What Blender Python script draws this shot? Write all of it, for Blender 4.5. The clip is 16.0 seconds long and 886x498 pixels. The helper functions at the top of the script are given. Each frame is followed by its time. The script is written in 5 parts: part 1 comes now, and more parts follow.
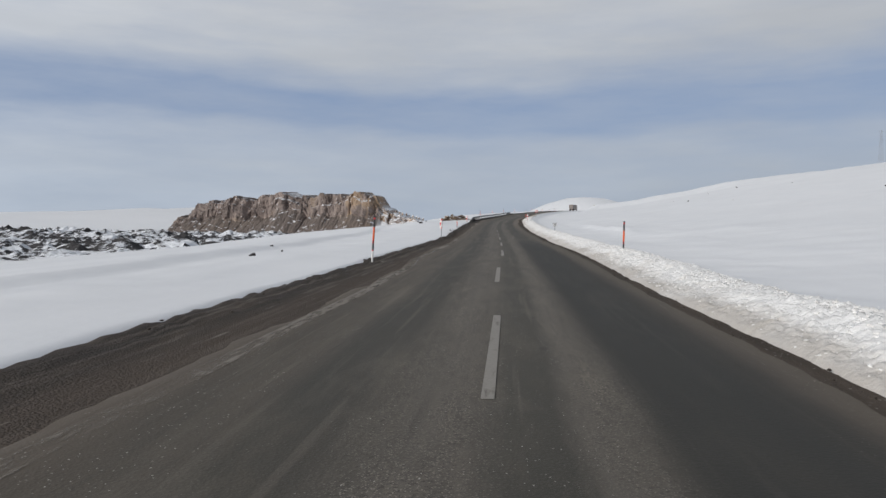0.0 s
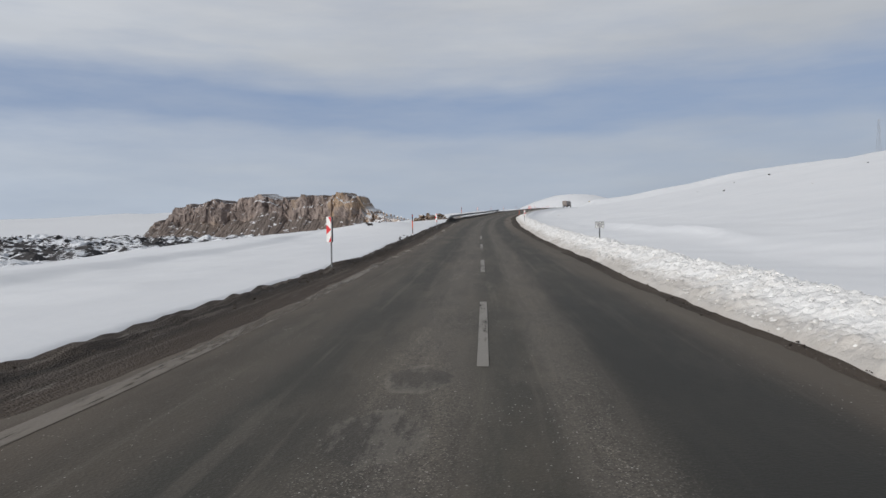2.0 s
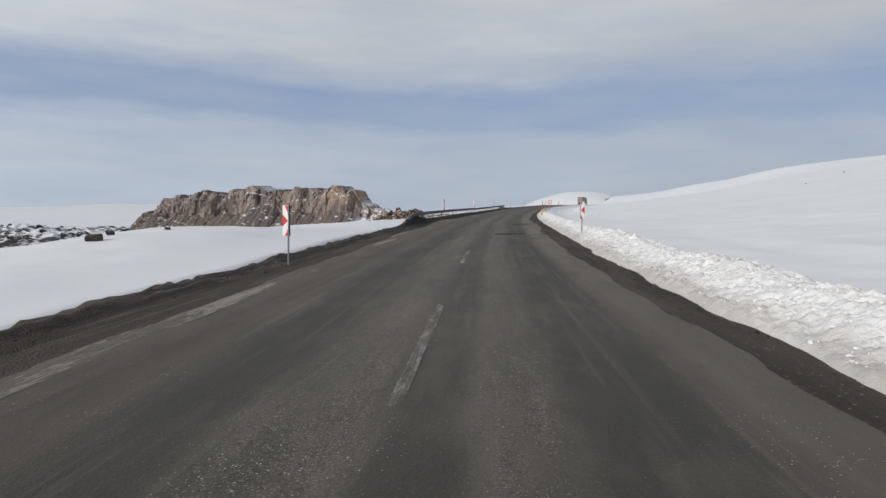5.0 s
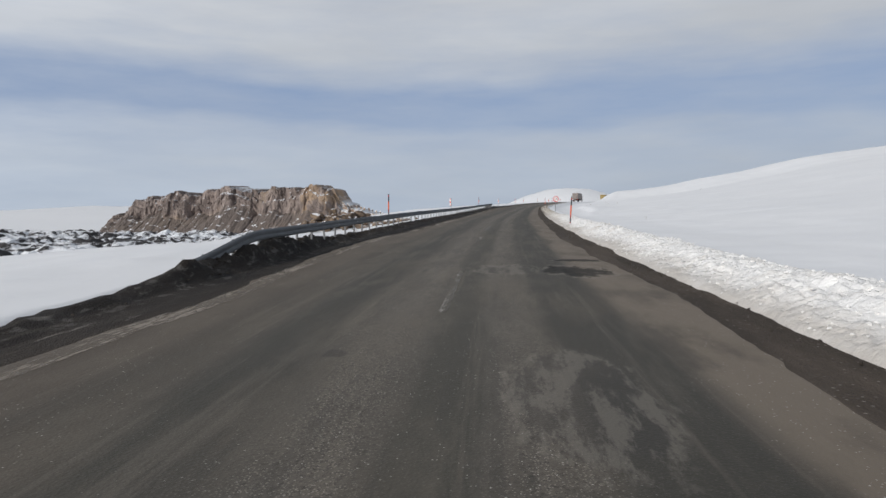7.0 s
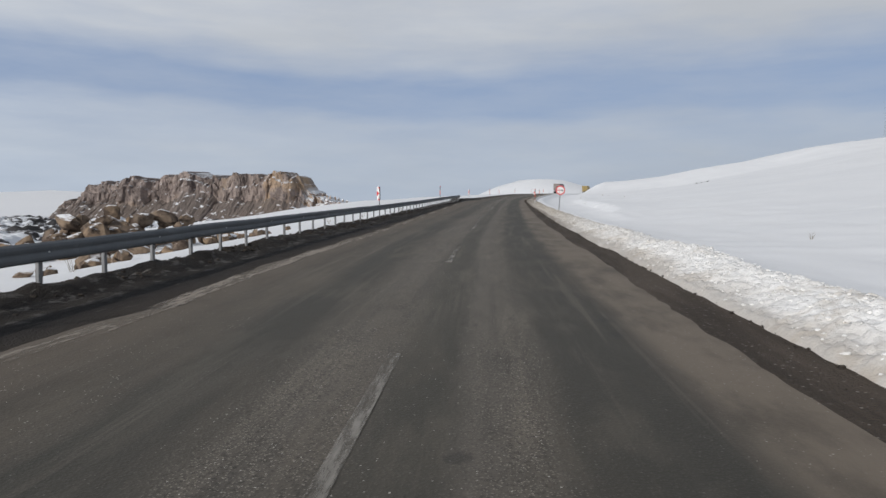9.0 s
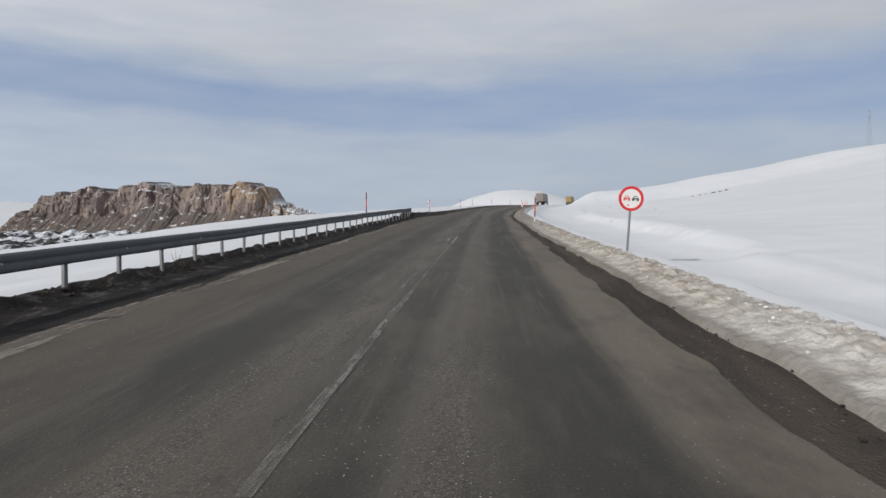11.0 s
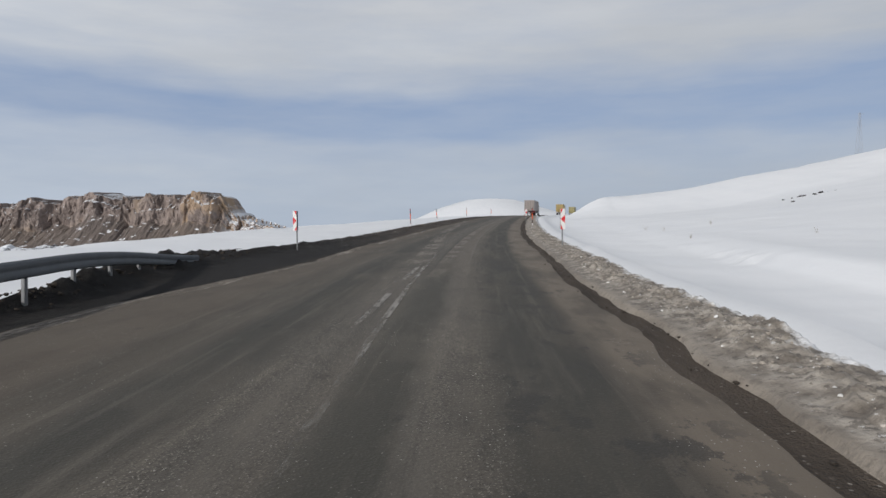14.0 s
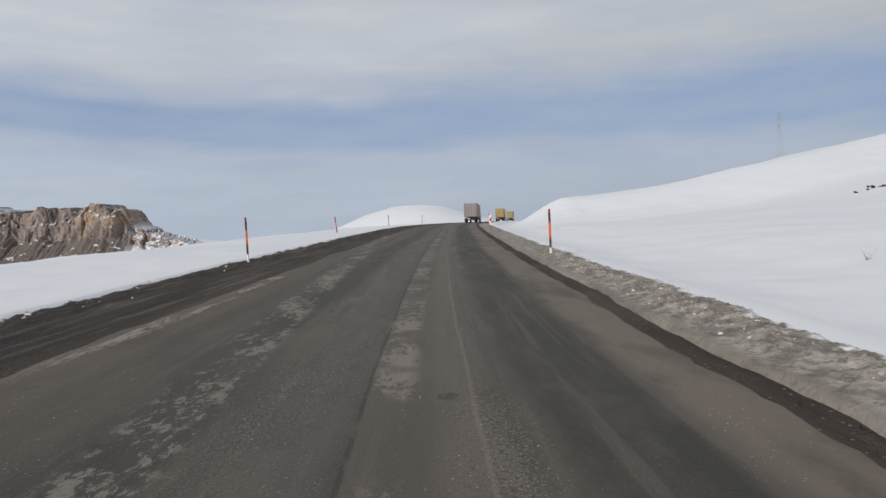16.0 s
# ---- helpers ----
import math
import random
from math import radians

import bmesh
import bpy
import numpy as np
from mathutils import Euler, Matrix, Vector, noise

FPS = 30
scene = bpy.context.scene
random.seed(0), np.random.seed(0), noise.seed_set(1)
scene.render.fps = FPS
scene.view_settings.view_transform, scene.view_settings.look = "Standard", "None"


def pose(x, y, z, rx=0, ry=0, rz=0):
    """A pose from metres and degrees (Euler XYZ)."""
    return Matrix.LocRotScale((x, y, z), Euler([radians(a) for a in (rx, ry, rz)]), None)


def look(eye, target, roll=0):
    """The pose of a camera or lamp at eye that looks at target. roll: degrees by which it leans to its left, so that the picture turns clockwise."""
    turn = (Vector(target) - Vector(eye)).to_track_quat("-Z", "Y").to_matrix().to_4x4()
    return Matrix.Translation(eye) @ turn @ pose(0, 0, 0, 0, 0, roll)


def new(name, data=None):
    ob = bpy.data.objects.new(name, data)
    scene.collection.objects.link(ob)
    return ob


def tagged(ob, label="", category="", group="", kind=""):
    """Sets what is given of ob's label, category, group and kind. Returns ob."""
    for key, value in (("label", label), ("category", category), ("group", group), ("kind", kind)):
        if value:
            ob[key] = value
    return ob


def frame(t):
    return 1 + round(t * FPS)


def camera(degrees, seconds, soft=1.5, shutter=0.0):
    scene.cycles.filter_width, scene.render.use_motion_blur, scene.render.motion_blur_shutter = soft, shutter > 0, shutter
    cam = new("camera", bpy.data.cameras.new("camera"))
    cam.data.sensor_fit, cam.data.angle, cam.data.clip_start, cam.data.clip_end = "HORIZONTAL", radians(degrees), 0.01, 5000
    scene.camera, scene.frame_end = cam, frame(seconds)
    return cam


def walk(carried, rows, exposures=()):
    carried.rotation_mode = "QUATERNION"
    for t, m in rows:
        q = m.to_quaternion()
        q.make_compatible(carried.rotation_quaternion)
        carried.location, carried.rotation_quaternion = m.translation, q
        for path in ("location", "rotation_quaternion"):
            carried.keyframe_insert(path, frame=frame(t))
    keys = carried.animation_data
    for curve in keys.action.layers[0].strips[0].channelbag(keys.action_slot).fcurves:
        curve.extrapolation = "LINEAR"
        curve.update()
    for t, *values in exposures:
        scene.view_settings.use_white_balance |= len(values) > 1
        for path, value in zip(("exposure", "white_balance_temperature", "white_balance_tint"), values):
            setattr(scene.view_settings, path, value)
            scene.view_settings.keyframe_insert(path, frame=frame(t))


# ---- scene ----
cam = camera(65, 16.0, soft=1.5)


def aim(x, y, z, yaw, pitch, roll):
    """A pose from the eye, the heading to the left of +y, the pitch up and the roll, in degrees."""
    a, b = radians(yaw), radians(pitch)
    way = Vector((-math.sin(a) * math.cos(b), math.cos(a) * math.cos(b), math.sin(b)))
    eye = Vector((x, y, z))
    return look(eye, eye + way, roll)


DRIVE = [
    (0, 0.168, -0.000, 1.789, 5.596, -2.278, 0.008),
    (0.5, -0.041, 10.109, 1.776, 5.939, -2.037, 1.484),
    (1, -0.179, 20.168, 1.750, 6.913, -1.910, 0.617),
    (1.5, -0.257, 30.276, 1.760, 5.507, -0.566, 0.827),
    (2, -0.276, 40.450, 1.782, 4.627, -2.282, -1.058),
    (2.5, -0.271, 50.616, 1.849, 4.953, -2.213, 0.955),
    (3, -0.290, 60.765, 1.908, 5.428, -2.614, 0.646),
    (3.5, -0.380, 70.880, 1.966, 5.394, -2.577, 0.708),
    (4, -0.586, 80.932, 2.002, 4.973, -2.377, 1.379),
    (4.2, -0.686, 84.934, 2.058, 4.600, -2.833, 0.837),
    (5, -1.022, 100.949, 2.330, 4.771, -2.611, 0.000),
    (5.75, -1.254, 115.997, 2.598, 4.772, -2.389, 0.000),
    (6.5, -1.435, 131.088, 2.906, 4.642, -2.167, -1.275),
    (7, -1.536, 141.174, 3.139, 3.536, -2.747, -0.664),
    (7.5, -1.479, 151.268, 3.334, 3.104, -2.534, -2.377),
    (8, -1.312, 161.333, 3.556, 3.053, -2.143, -1.520),
    (8.5, -1.029, 171.395, 3.812, 1.574, -2.951, 1.666),
    (9, -0.548, 181.439, 4.037, 1.165, -3.611, 0.074),
    (10, 0.622, 201.489, 4.413, 0.029, -3.178, 0.000),
    (10.75, 1.645, 216.546, 4.706, -0.802, -2.745, 0.000),
    (11.5, 2.775, 231.647, 5.002, -1.508, -2.312, 0.512),
    (12, 3.563, 241.752, 5.240, -2.738, -0.897, 1.436),
    (12.5, 4.387, 251.841, 5.514, -3.572, -0.677, 0.899),
    (13, 5.189, 261.929, 5.740, -2.120, -0.905, 0.531),
    (13.5, 5.955, 271.981, 5.981, -2.695, -1.294, 2.436),
    (14, 6.781, 282.038, 6.242, -3.187, -1.914, -0.422),
    (14.5, 7.563, 292.130, 6.470, -3.564, -1.861, 0.865),
    (15, 8.538, 302.272, 6.699, -6.251, -2.764, -0.892),
    (15.5, 9.656, 312.541, 6.927, -7.891, -2.560, -4.198),
    (16, 10.799, 322.849, 7.162, -9.327, -1.447, -1.830),
]
walk(cam, [(t, aim(*row)) for t, *row in DRIVE], [(0.0, -0.1), (3.0, -0.08), (7.0, 0.0), (16.0, 0.0)])

# ---- sky and sun ----
SUN_WAY = Vector((0.65, 0.76, 0.0)).normalized()  # where the shadows point
SUN_UP = 24.0


def make_world():
    world = bpy.data.worlds.new("winter_sky")
    scene.world = world
    world.use_nodes = True
    nt = world.node_tree
    nt.nodes.clear()
    N, Lk = nt.nodes.new, nt.links.new
    out, bg = N("ShaderNodeOutputWorld"), N("ShaderNodeBackground")
    sky = N("ShaderNodeTexSky")
    sky.sky_type, sky.sun_disc = "NISHITA", False
    sky.sun_elevation = radians(SUN_UP)
    sky.sun_rotation = math.atan2(-SUN_WAY.x, -SUN_WAY.y)
    sky.altitude, sky.air_density, sky.dust_density = 1800, 1.0, 1.5
    tc = N("ShaderNodeTexCoord")
    sep = N("ShaderNodeSeparateXYZ")
    Lk(tc.outputs["Generated"], sep.inputs[0])

    def noise_at(sx, sy, sz, detail, rough, shift=0.0):
        m = N("ShaderNodeMapping")
        m.inputs["Scale"].default_value = (sx, sy, sz)
        m.inputs["Location"].default_value = (shift, shift * 0.7, shift * 0.3)
        Lk(tc.outputs["Generated"], m.inputs[0])
        n = N("ShaderNodeTexNoise")
        n.inputs["Scale"].default_value, n.inputs["Detail"].default_value, n.inputs["Roughness"].default_value = 1.0, detail, rough
        Lk(m.outputs[0], n.inputs["Vector"])
        return n.outputs["Fac"]

    def math_node(op, a, b=None, c=None):
        n = N("ShaderNodeMath")
        n.operation = op
        for i, v in enumerate((a, b, c)):
            if v is None:
                continue
            if isinstance(v, (int, float)):
                n.inputs[i].default_value = v
            else:
                Lk(v, n.inputs[i])
        return n.outputs[0]

    # layered stratus: the height of each layer wavers with the heading
    broad = noise_at(1.6, 1.6, 5.0, 4, 0.5)
    wisps = noise_at(5.0, 5.0, 26.0, 6, 0.6, 3.1)
    fine = noise_at(2.6, 2.6, 17.0, 5, 0.55, 7.7)
    up = math_node("MULTIPLY_ADD", math_node("SUBTRACT", broad, 0.5), 0.16, sep.outputs["Z"])
    up = math_node("MULTIPLY_ADD", math_node("SUBTRACT", fine, 0.5), 0.07, up)
    ramp = N("ShaderNodeValToRGB")
    els = ramp.color_ramp.elements
    els[0].position, els[0].color = 0.0, (0.92, 0.92, 0.92, 1)
    els[1].position, els[1].color = 1.0, (0.8, 0.8, 0.8, 1)
    for p, v in ((0.085, 0.85), (0.128, 0.62), (0.15, 0.22), (0.198, 0.14), (0.222, 0.58), (0.25, 0.95), (0.36, 0.85), (0.5, 0.75)):
        e = els.new(p)
        e.color = (v, v, v, 1)
    Lk(up, ramp.inputs[0])
    cover = math_node("MULTIPLY_ADD", math_node("SUBTRACT", wisps, 0.5), 0.75, ramp.outputs[0])
    cl = N("ShaderNodeClamp")
    Lk(cover, cl.inputs[0])
    # cloud colour: bluer haze low down, grey white above
    tone = N("ShaderNodeValToRGB")
    te = tone.color_ramp.elements
    te[0].position, te[0].color = 0.0, (0.43, 0.49, 0.575, 1)
    te[1].position, te[1].color = 0.3, (0.55, 0.575, 0.615, 1)
    for p, c in ((0.42, (0.45, 0.46, 0.475, 1)), (0.62, (0.30, 0.305, 0.31, 1))):
        te.new(p).color = c
    Lk(sep.outputs["Z"], tone.inputs[0])
    dim = noise_at(2.2, 2.2, 10.0, 5, 0.55, 11.0)
    shade = math_node("MULTIPLY_ADD", dim, 0.36, 0.83)
    shade = math_node("MULTIPLY_ADD", sep.outputs["X"], -0.15, shade)
    cloud = N("ShaderNodeVectorMath")
    cloud.operation = "SCALE"
    Lk(tone.outputs[0], cloud.inputs[0])
    Lk(shade, cloud.inputs["Scale"])
    # clear air between the layers
    clear = N("ShaderNodeMix")
    clear.data_type = "RGBA"
    clear.inputs["Factor"].default_value = 0.9
    tint = N("ShaderNodeVectorMath")
    tint.operation = "SCALE"
    tint.inputs["Scale"].default_value = 0.1
    Lk(sky.outputs[0], tint.inputs[0])
    Lk(tint.outputs[0], clear.inputs["A"])
    clear.inputs["B"].default_value = (0.262, 0.348, 0.52, 1)
    mix = N("ShaderNodeMix")
    mix.data_type = "RGBA"
    Lk(cl.outputs[0], mix.inputs["Factor"])
    Lk(clear.outputs["Result"], mix.inputs["A"])
    Lk(cloud.outputs[0], mix.inputs["B"])
    Lk(mix.outputs["Result"], bg.inputs["Color"])
    bg.inputs["Strength"].default_value = 1.0
    Lk(bg.outputs[0], out.inputs[0])


make_world()
sun = new("sun", bpy.data.lights.new("sun", "SUN"))
sun.data.energy, sun.data.angle, sun.data.color = 2.85, radians(0.6), (1.0, 0.96, 0.915)
SUN_FROM = (-SUN_WAY * math.cos(radians(SUN_UP)) + Vector((0, 0, math.sin(radians(SUN_UP)))))
sun.matrix_world = look(SUN_FROM * 50, (0, 0, 0))


# ---- materials ----
class Nodes:
    """Short hand for building one node material."""

    def __init__(self, name, rough=0.8, metal=0.0, spec=0.3):
        self.mat = bpy.data.materials.new(name)
        self.mat.use_nodes = True
        self.nt = self.mat.node_tree
        self.bsdf = self.nt.nodes["Principled BSDF"]
        self.bsdf.inputs["Roughness"].default_value = rough
        self.bsdf.inputs["Metallic"].default_value = metal
        self.bsdf.inputs["Specular IOR Level"].default_value = spec

    def put(self, v, socket):
        if isinstance(v, (int, float)):
            socket.default_value = v
        elif isinstance(v, tuple):
            socket.default_value = v if len(v) == 4 or socket.type == "VECTOR" else (*v, 1)
        else:
            self.nt.links.new(v, socket)

    def coords(self, kind="Object"):
        return self.nt.nodes.new("ShaderNodeTexCoord").outputs[kind]

    def scaled(self, vec, s):
        n = self.nt.nodes.new("ShaderNodeMapping")
        n.inputs["Scale"].default_value = s
        self.put(vec, n.inputs[0])
        return n.outputs[0]

    def noise(self, vec, scale, detail=4, rough=0.55):
        n = self.nt.nodes.new("ShaderNodeTexNoise")
        n.inputs["Scale"].default_value, n.inputs["Detail"].default_value, n.inputs["Roughness"].default_value = scale, detail, rough
        self.put(vec, n.inputs["Vector"])
        return n.outputs["Fac"]

    def cells(self, vec, scale, out="Distance"):
        n = self.nt.nodes.new("ShaderNodeTexVoronoi")
        n.inputs["Scale"].default_value = scale
        self.put(vec, n.inputs["Vector"])
        return n.outputs[out]

    def math(self, op, a, b=0.0, c=0.0):
        n = self.nt.nodes.new("ShaderNodeMath")
        n.operation = op
        for i, v in enumerate((a, b, c)):
            self.put(v, n.inputs[i])
        return n.outputs[0]

    def step(self, v, lo, hi):
        n = self.nt.nodes.new("ShaderNodeMapRange")
        n.interpolation_type = "SMOOTHSTEP"
        self.put(v, n.inputs[0])
        n.inputs[1].default_value, n.inputs[2].default_value = lo, hi
        return n.outputs[0]

    def mix(self, f, a, b):
        n = self.nt.nodes.new("ShaderNodeMix")
        n.data_type = "RGBA"
        self.put(f, n.inputs["Factor"])
        self.put(a, n.inputs["A"])
        self.put(b, n.inputs["B"])
        return n.outputs["Result"]

    def ramp(self, f, stops):
        n = self.nt.nodes.new("ShaderNodeValToRGB")
        els = n.color_ramp.elements
        els[0].position, els[0].color = stops[0][0], (*stops[0][1], 1)
        els[1].position, els[1].color = stops[-1][0], (*stops[-1][1], 1)
        for p, c in stops[1:-1]:
            els.new(p).color = (*c, 1)
        self.put(f, n.inputs[0])
        return n.outputs[0]

    def split(self, vec):
        n = self.nt.nodes.new("ShaderNodeSeparateXYZ")
        self.put(vec, n.inputs[0])
        return n.outputs

    def normal_z(self):
        return self.split(self.nt.nodes.new("ShaderNodeNewGeometry").outputs["Normal"])[2]

    def bump(self, h, strength, dist):
        n = self.nt.nodes.new("ShaderNodeBump")
        n.inputs["Strength"].default_value, n.inputs["Distance"].default_value = strength, dist
        self.put(h, n.inputs["Height"])
        self.put(n.outputs[0], self.bsdf.inputs["Normal"])

    def done(self, colour, rough=None):
        self.put(colour, self.bsdf.inputs["Base Color"])
        if rough is not None:
            self.put(rough, self.bsdf.inputs["Roughness"])
        return self.mat


def simple(name, colour, rough=0.6, metal=0.0, spec=0.4, wear=0.25, scale=9.0):
    m = Nodes(name, rough, metal, spec)
    v = m.coords()
    n = m.noise(v, scale, 5)
    n2 = m.noise(v, scale * 7, 3)
    dark = tuple(c * (1 - wear) for c in colour)
    c = m.mix(m.math("MULTIPLY_ADD", n2, 0.4, m.math("MULTIPLY", n, 0.6)), colour, dark)
    return m.done(c, m.math("MULTIPLY_ADD", n, 0.25, rough - 0.12))


def make_snow():
    m = Nodes("snow", 0.75, 0, 0.2)
    v = m.coords()
    drift = m.noise(m.scaled(v, (1.0, 0.35, 1.0)), 0.22, 6, 0.55)
    fine = m.noise(v, 3.0, 5, 0.6)
    grain = m.noise(v, 38.0, 2, 0.5)
    col = m.mix(m.step(drift, 0.3, 0.75), (0.80, 0.812, 0.828), (0.765, 0.780, 0.80))
    col = m.mix(m.math("MULTIPLY", m.step(fine, 0.5, 0.8), 0.25), col, (0.7, 0.73, 0.77))
    h = m.math("MULTIPLY_ADD", fine, 0.06, m.math("MULTIPLY", drift, 0.45))
    h = m.math("MULTIPLY_ADD", grain, 0.02, h)
    m.bump(h, 0.3, 0.5)
    return m.done(col)


def make_bank_snow():
    """Ploughed snow: clean and lumpy on top, salted and brown towards the foot and along the later stretch."""
    m = Nodes("ploughed_snow", 0.7, 0, 0.3)
    v = m.coords()
    uv = m.split(m.coords("UV"))
    lumps = m.noise(v, 2.6, 5, 0.6)
    fine = m.noise(v, 17.0, 4, 0.6)
    blot = m.noise(m.scaled(v, (1, 0.4, 1)), 0.8, 5, 0.65)
    foot = m.step(m.math("MULTIPLY_ADD", blot, -0.6, uv[0]), 0.08, -0.28)
    far = m.step(m.math("MULTIPLY_ADD", blot, 30.0, uv[1]), 205.0, 258.0)
    dirt = m.math("MULTIPLY", foot, 0.7)
    dirt = m.math("MAXIMUM", dirt, m.math("MULTIPLY", m.step(blot, 0.60, 0.74), 0.3))
    col = m.mix(m.math("MULTIPLY", m.step(lumps, 0.45, 0.75), 0.5), (0.86, 0.855, 0.84), (0.76, 0.75, 0.725))
    col = m.mix(m.math("MULTIPLY", m.step(m.noise(v, 0.9, 5, 0.65), 0.5, 0.70), m.math("MULTIPLY_ADD", m.math("MULTIPLY", m.step(uv[1], 165.0, 182.0), m.step(uv[1], 235.0, 205.0)), 0.3, 0.22)), col, (0.56, 0.48, 0.38))
    col = m.mix(m.math("MULTIPLY", dirt, 0.85), col, m.mix(fine, (0.42, 0.365, 0.30), (0.24, 0.20, 0.16)))
    # the later stretch: a grey foot, cream lumps, then dirtier and browner up the climb
    fade = m.step(m.math("MULTIPLY_ADD", blot, 24.0, uv[1]), 262.0, 300.0)
    bits = m.noise(v, 7.0, 6, 0.72)
    cream = m.mix(m.step(lumps, 0.38, 0.62), (0.35, 0.305, 0.25), (0.59, 0.55, 0.49))
    cream = m.mix(m.math("MULTIPLY", m.step(bits, 0.54, 0.66), 0.5), cream, (0.27, 0.235, 0.195))
    grey = m.mix(m.step(lumps, 0.36, 0.64), (0.19, 0.165, 0.138), (0.40, 0.36, 0.31))
    grey = m.mix(m.math("MULTIPLY", m.step(bits, 0.51, 0.60), 0.7), grey, (0.105, 0.090, 0.076))
    grey = m.mix(m.math("MULTIPLY", m.step(m.noise(v, 11.0, 4, 0.7), 0.62, 0.70), 0.8), grey, (0.72, 0.71, 0.69))
    lower = m.mix(m.step(blot, 0.35, 0.65), (0.30, 0.263, 0.22), (0.18, 0.156, 0.13))
    lower = m.mix(m.math("MULTIPLY", m.step(bits, 0.5, 0.62), 0.55), lower, (0.12, 0.103, 0.087))
    old = m.mix(m.step(m.math("MULTIPLY_ADD", blot, 0.35, uv[0]), 0.24, 0.36), lower, m.mix(fade, cream, grey))
    old = m.mix(m.step(m.math("MULTIPLY_ADD", lumps, 0.7, uv[0]), 1.06, 1.24), old, (0.76, 0.765, 0.77))
    col = m.mix(far, col, old)
    h = m.math("MULTIPLY_ADD", fine, 0.35, lumps)
    m.bump(h, 0.75, 0.07)
    return m.done(col)


def make_clod_snow():
    m = Nodes("loose_snow", 0.7, 0, 0.3)
    v = m.coords()
    isl = m.nt.nodes.new("ShaderNodeNewGeometry").outputs["Random Per Island"]
    f = m.noise(v, 14.0, 4, 0.6)
    far = m.step(m.split(v)[1], 190.0, 245.0)
    grey = m.math("MULTIPLY", m.step(isl, 0.0, 0.7), m.math("MULTIPLY_ADD", far, 0.72, 0.18))
    col = m.mix(f, (0.88, 0.875, 0.865), (0.78, 0.775, 0.76))
    col = m.mix(grey, col, (0.33, 0.28, 0.225))
    m.bump(f, 0.6, 0.04)
    return m.done(col)


def make_asphalt():
    m = Nodes("worn_asphalt", 0.85, 0, 0.35)
    uvv = m.coords("UV")
    uv = m.split(uvv)
    wob = m.noise(m.scaled(uvv, (0.0, 0.03, 0.0)), 1.0, 3)
    d = m.math("MULTIPLY_ADD", m.math("SUBTRACT", wob, 0.5), 0.7, uv[0])
    streak = m.noise(m.scaled(uvv, (1.7, 0.2, 1.0)), 1.0, 7, 0.66)
    streak2 = m.noise(m.scaled(uvv, (3.4, 0.8, 1.0)), 1.0, 7, 0.72)
    blot = m.noise(m.scaled(uvv, (0.5, 0.14, 1.0)), 1.0, 6, 0.6)
    patch = m.noise(m.scaled(uvv, (0.8, 0.3, 1.0)), 1.0, 6, 0.65)
    broken = m.noise(m.scaled(uvv, (1.5, 0.9, 1)), 1.0, 8, 0.72)
    grit = m.noise(uvv, 26.0, 3, 0.7)
    chips = m.cells(uvv, 34.0)
    late = m.step(uv[1], 296.0, 312.0)

    def band(lo, hi, soft=0.12, at=None):
        v = uv[0] if at is None else at
        return m.math("MULTIPLY", m.step(v, lo - soft, lo + soft), m.step(v, hi + soft, hi - soft))

    # bitumen across the road: smooth greenish wheel tracks, gritty pale bands, brown towards the left, tan at the right
    green, pale, brown, sand = (0.038, 0.036, 0.028), (0.101, 0.089, 0.074), (0.063, 0.048, 0.034), (0.113, 0.093, 0.070)
    across = ((-5.0, brown), (-3.9, (0.076, 0.059, 0.043)), (-3.3, (0.041, 0.034, 0.025)), (-2.75, (0.068, 0.057, 0.043)), (-2.45, (0.065, 0.055, 0.043)), (-2.1, green),
              (-1.45, (0.040, 0.036, 0.028)), (-1.1, (0.070, 0.062, 0.050)), (-0.6, pale), (-0.2, (0.088, 0.077, 0.063)), (0.1, (0.045, 0.042, 0.033)), (0.55, green),
              (0.8, pale), (1.3, (0.085, 0.074, 0.059)), (1.65, (0.038, 0.035, 0.027)), (2.6, (0.032, 0.030, 0.023)), (3.0, (0.061, 0.052, 0.041)), (3.3, sand), (4.6, sand))
    wide = m.math("MULTIPLY_ADD", m.math("SUBTRACT", streak2, 0.5), 0.45, d)
    col = m.ramp(m.math("MULTIPLY_ADD", wide, 0.1, 0.5), [(0.5 + x * 0.1, c) for x, c in across])
    col = m.mix(m.math("MULTIPLY", m.step(patch, 0.47, 0.66), 0.45), col, (0.045, 0.041, 0.033))
    col = m.mix(m.math("MULTIPLY", m.step(blot, 0.5, 0.66), 0.38), col, (0.106, 0.088, 0.066))
    mottle = m.noise(m.scaled(uvv, (5.5, 2.2, 1.0)), 1.0, 9, 0.74)
    # thin pale and dark smears drawn out by the traffic
    smear = m.noise(m.scaled(uvv, (4.2, 0.10, 1.0)), 1.0, 5, 0.6)
    col = m.mix(m.math("MULTIPLY", m.step(smear, 0.54, 0.66), 0.42), col, (0.126, 0.109, 0.088))
    col = m.mix(m.math("MULTIPLY", m.step(smear, 0.45, 0.34), 0.40), col, (0.038, 0.035, 0.029))
    cloudy = m.noise(m.scaled(uvv, (1.1, 0.42, 1.0)), 1.0, 5, 0.6)
    col = m.mix(m.math("MULTIPLY", m.step(cloudy, 0.52, 0.66), 0.30), col, (0.110, 0.095, 0.075))
    col = m.mix(m.math("MULTIPLY", m.step(cloudy, 0.46, 0.34), 0.30), col, (0.041, 0.038, 0.030))
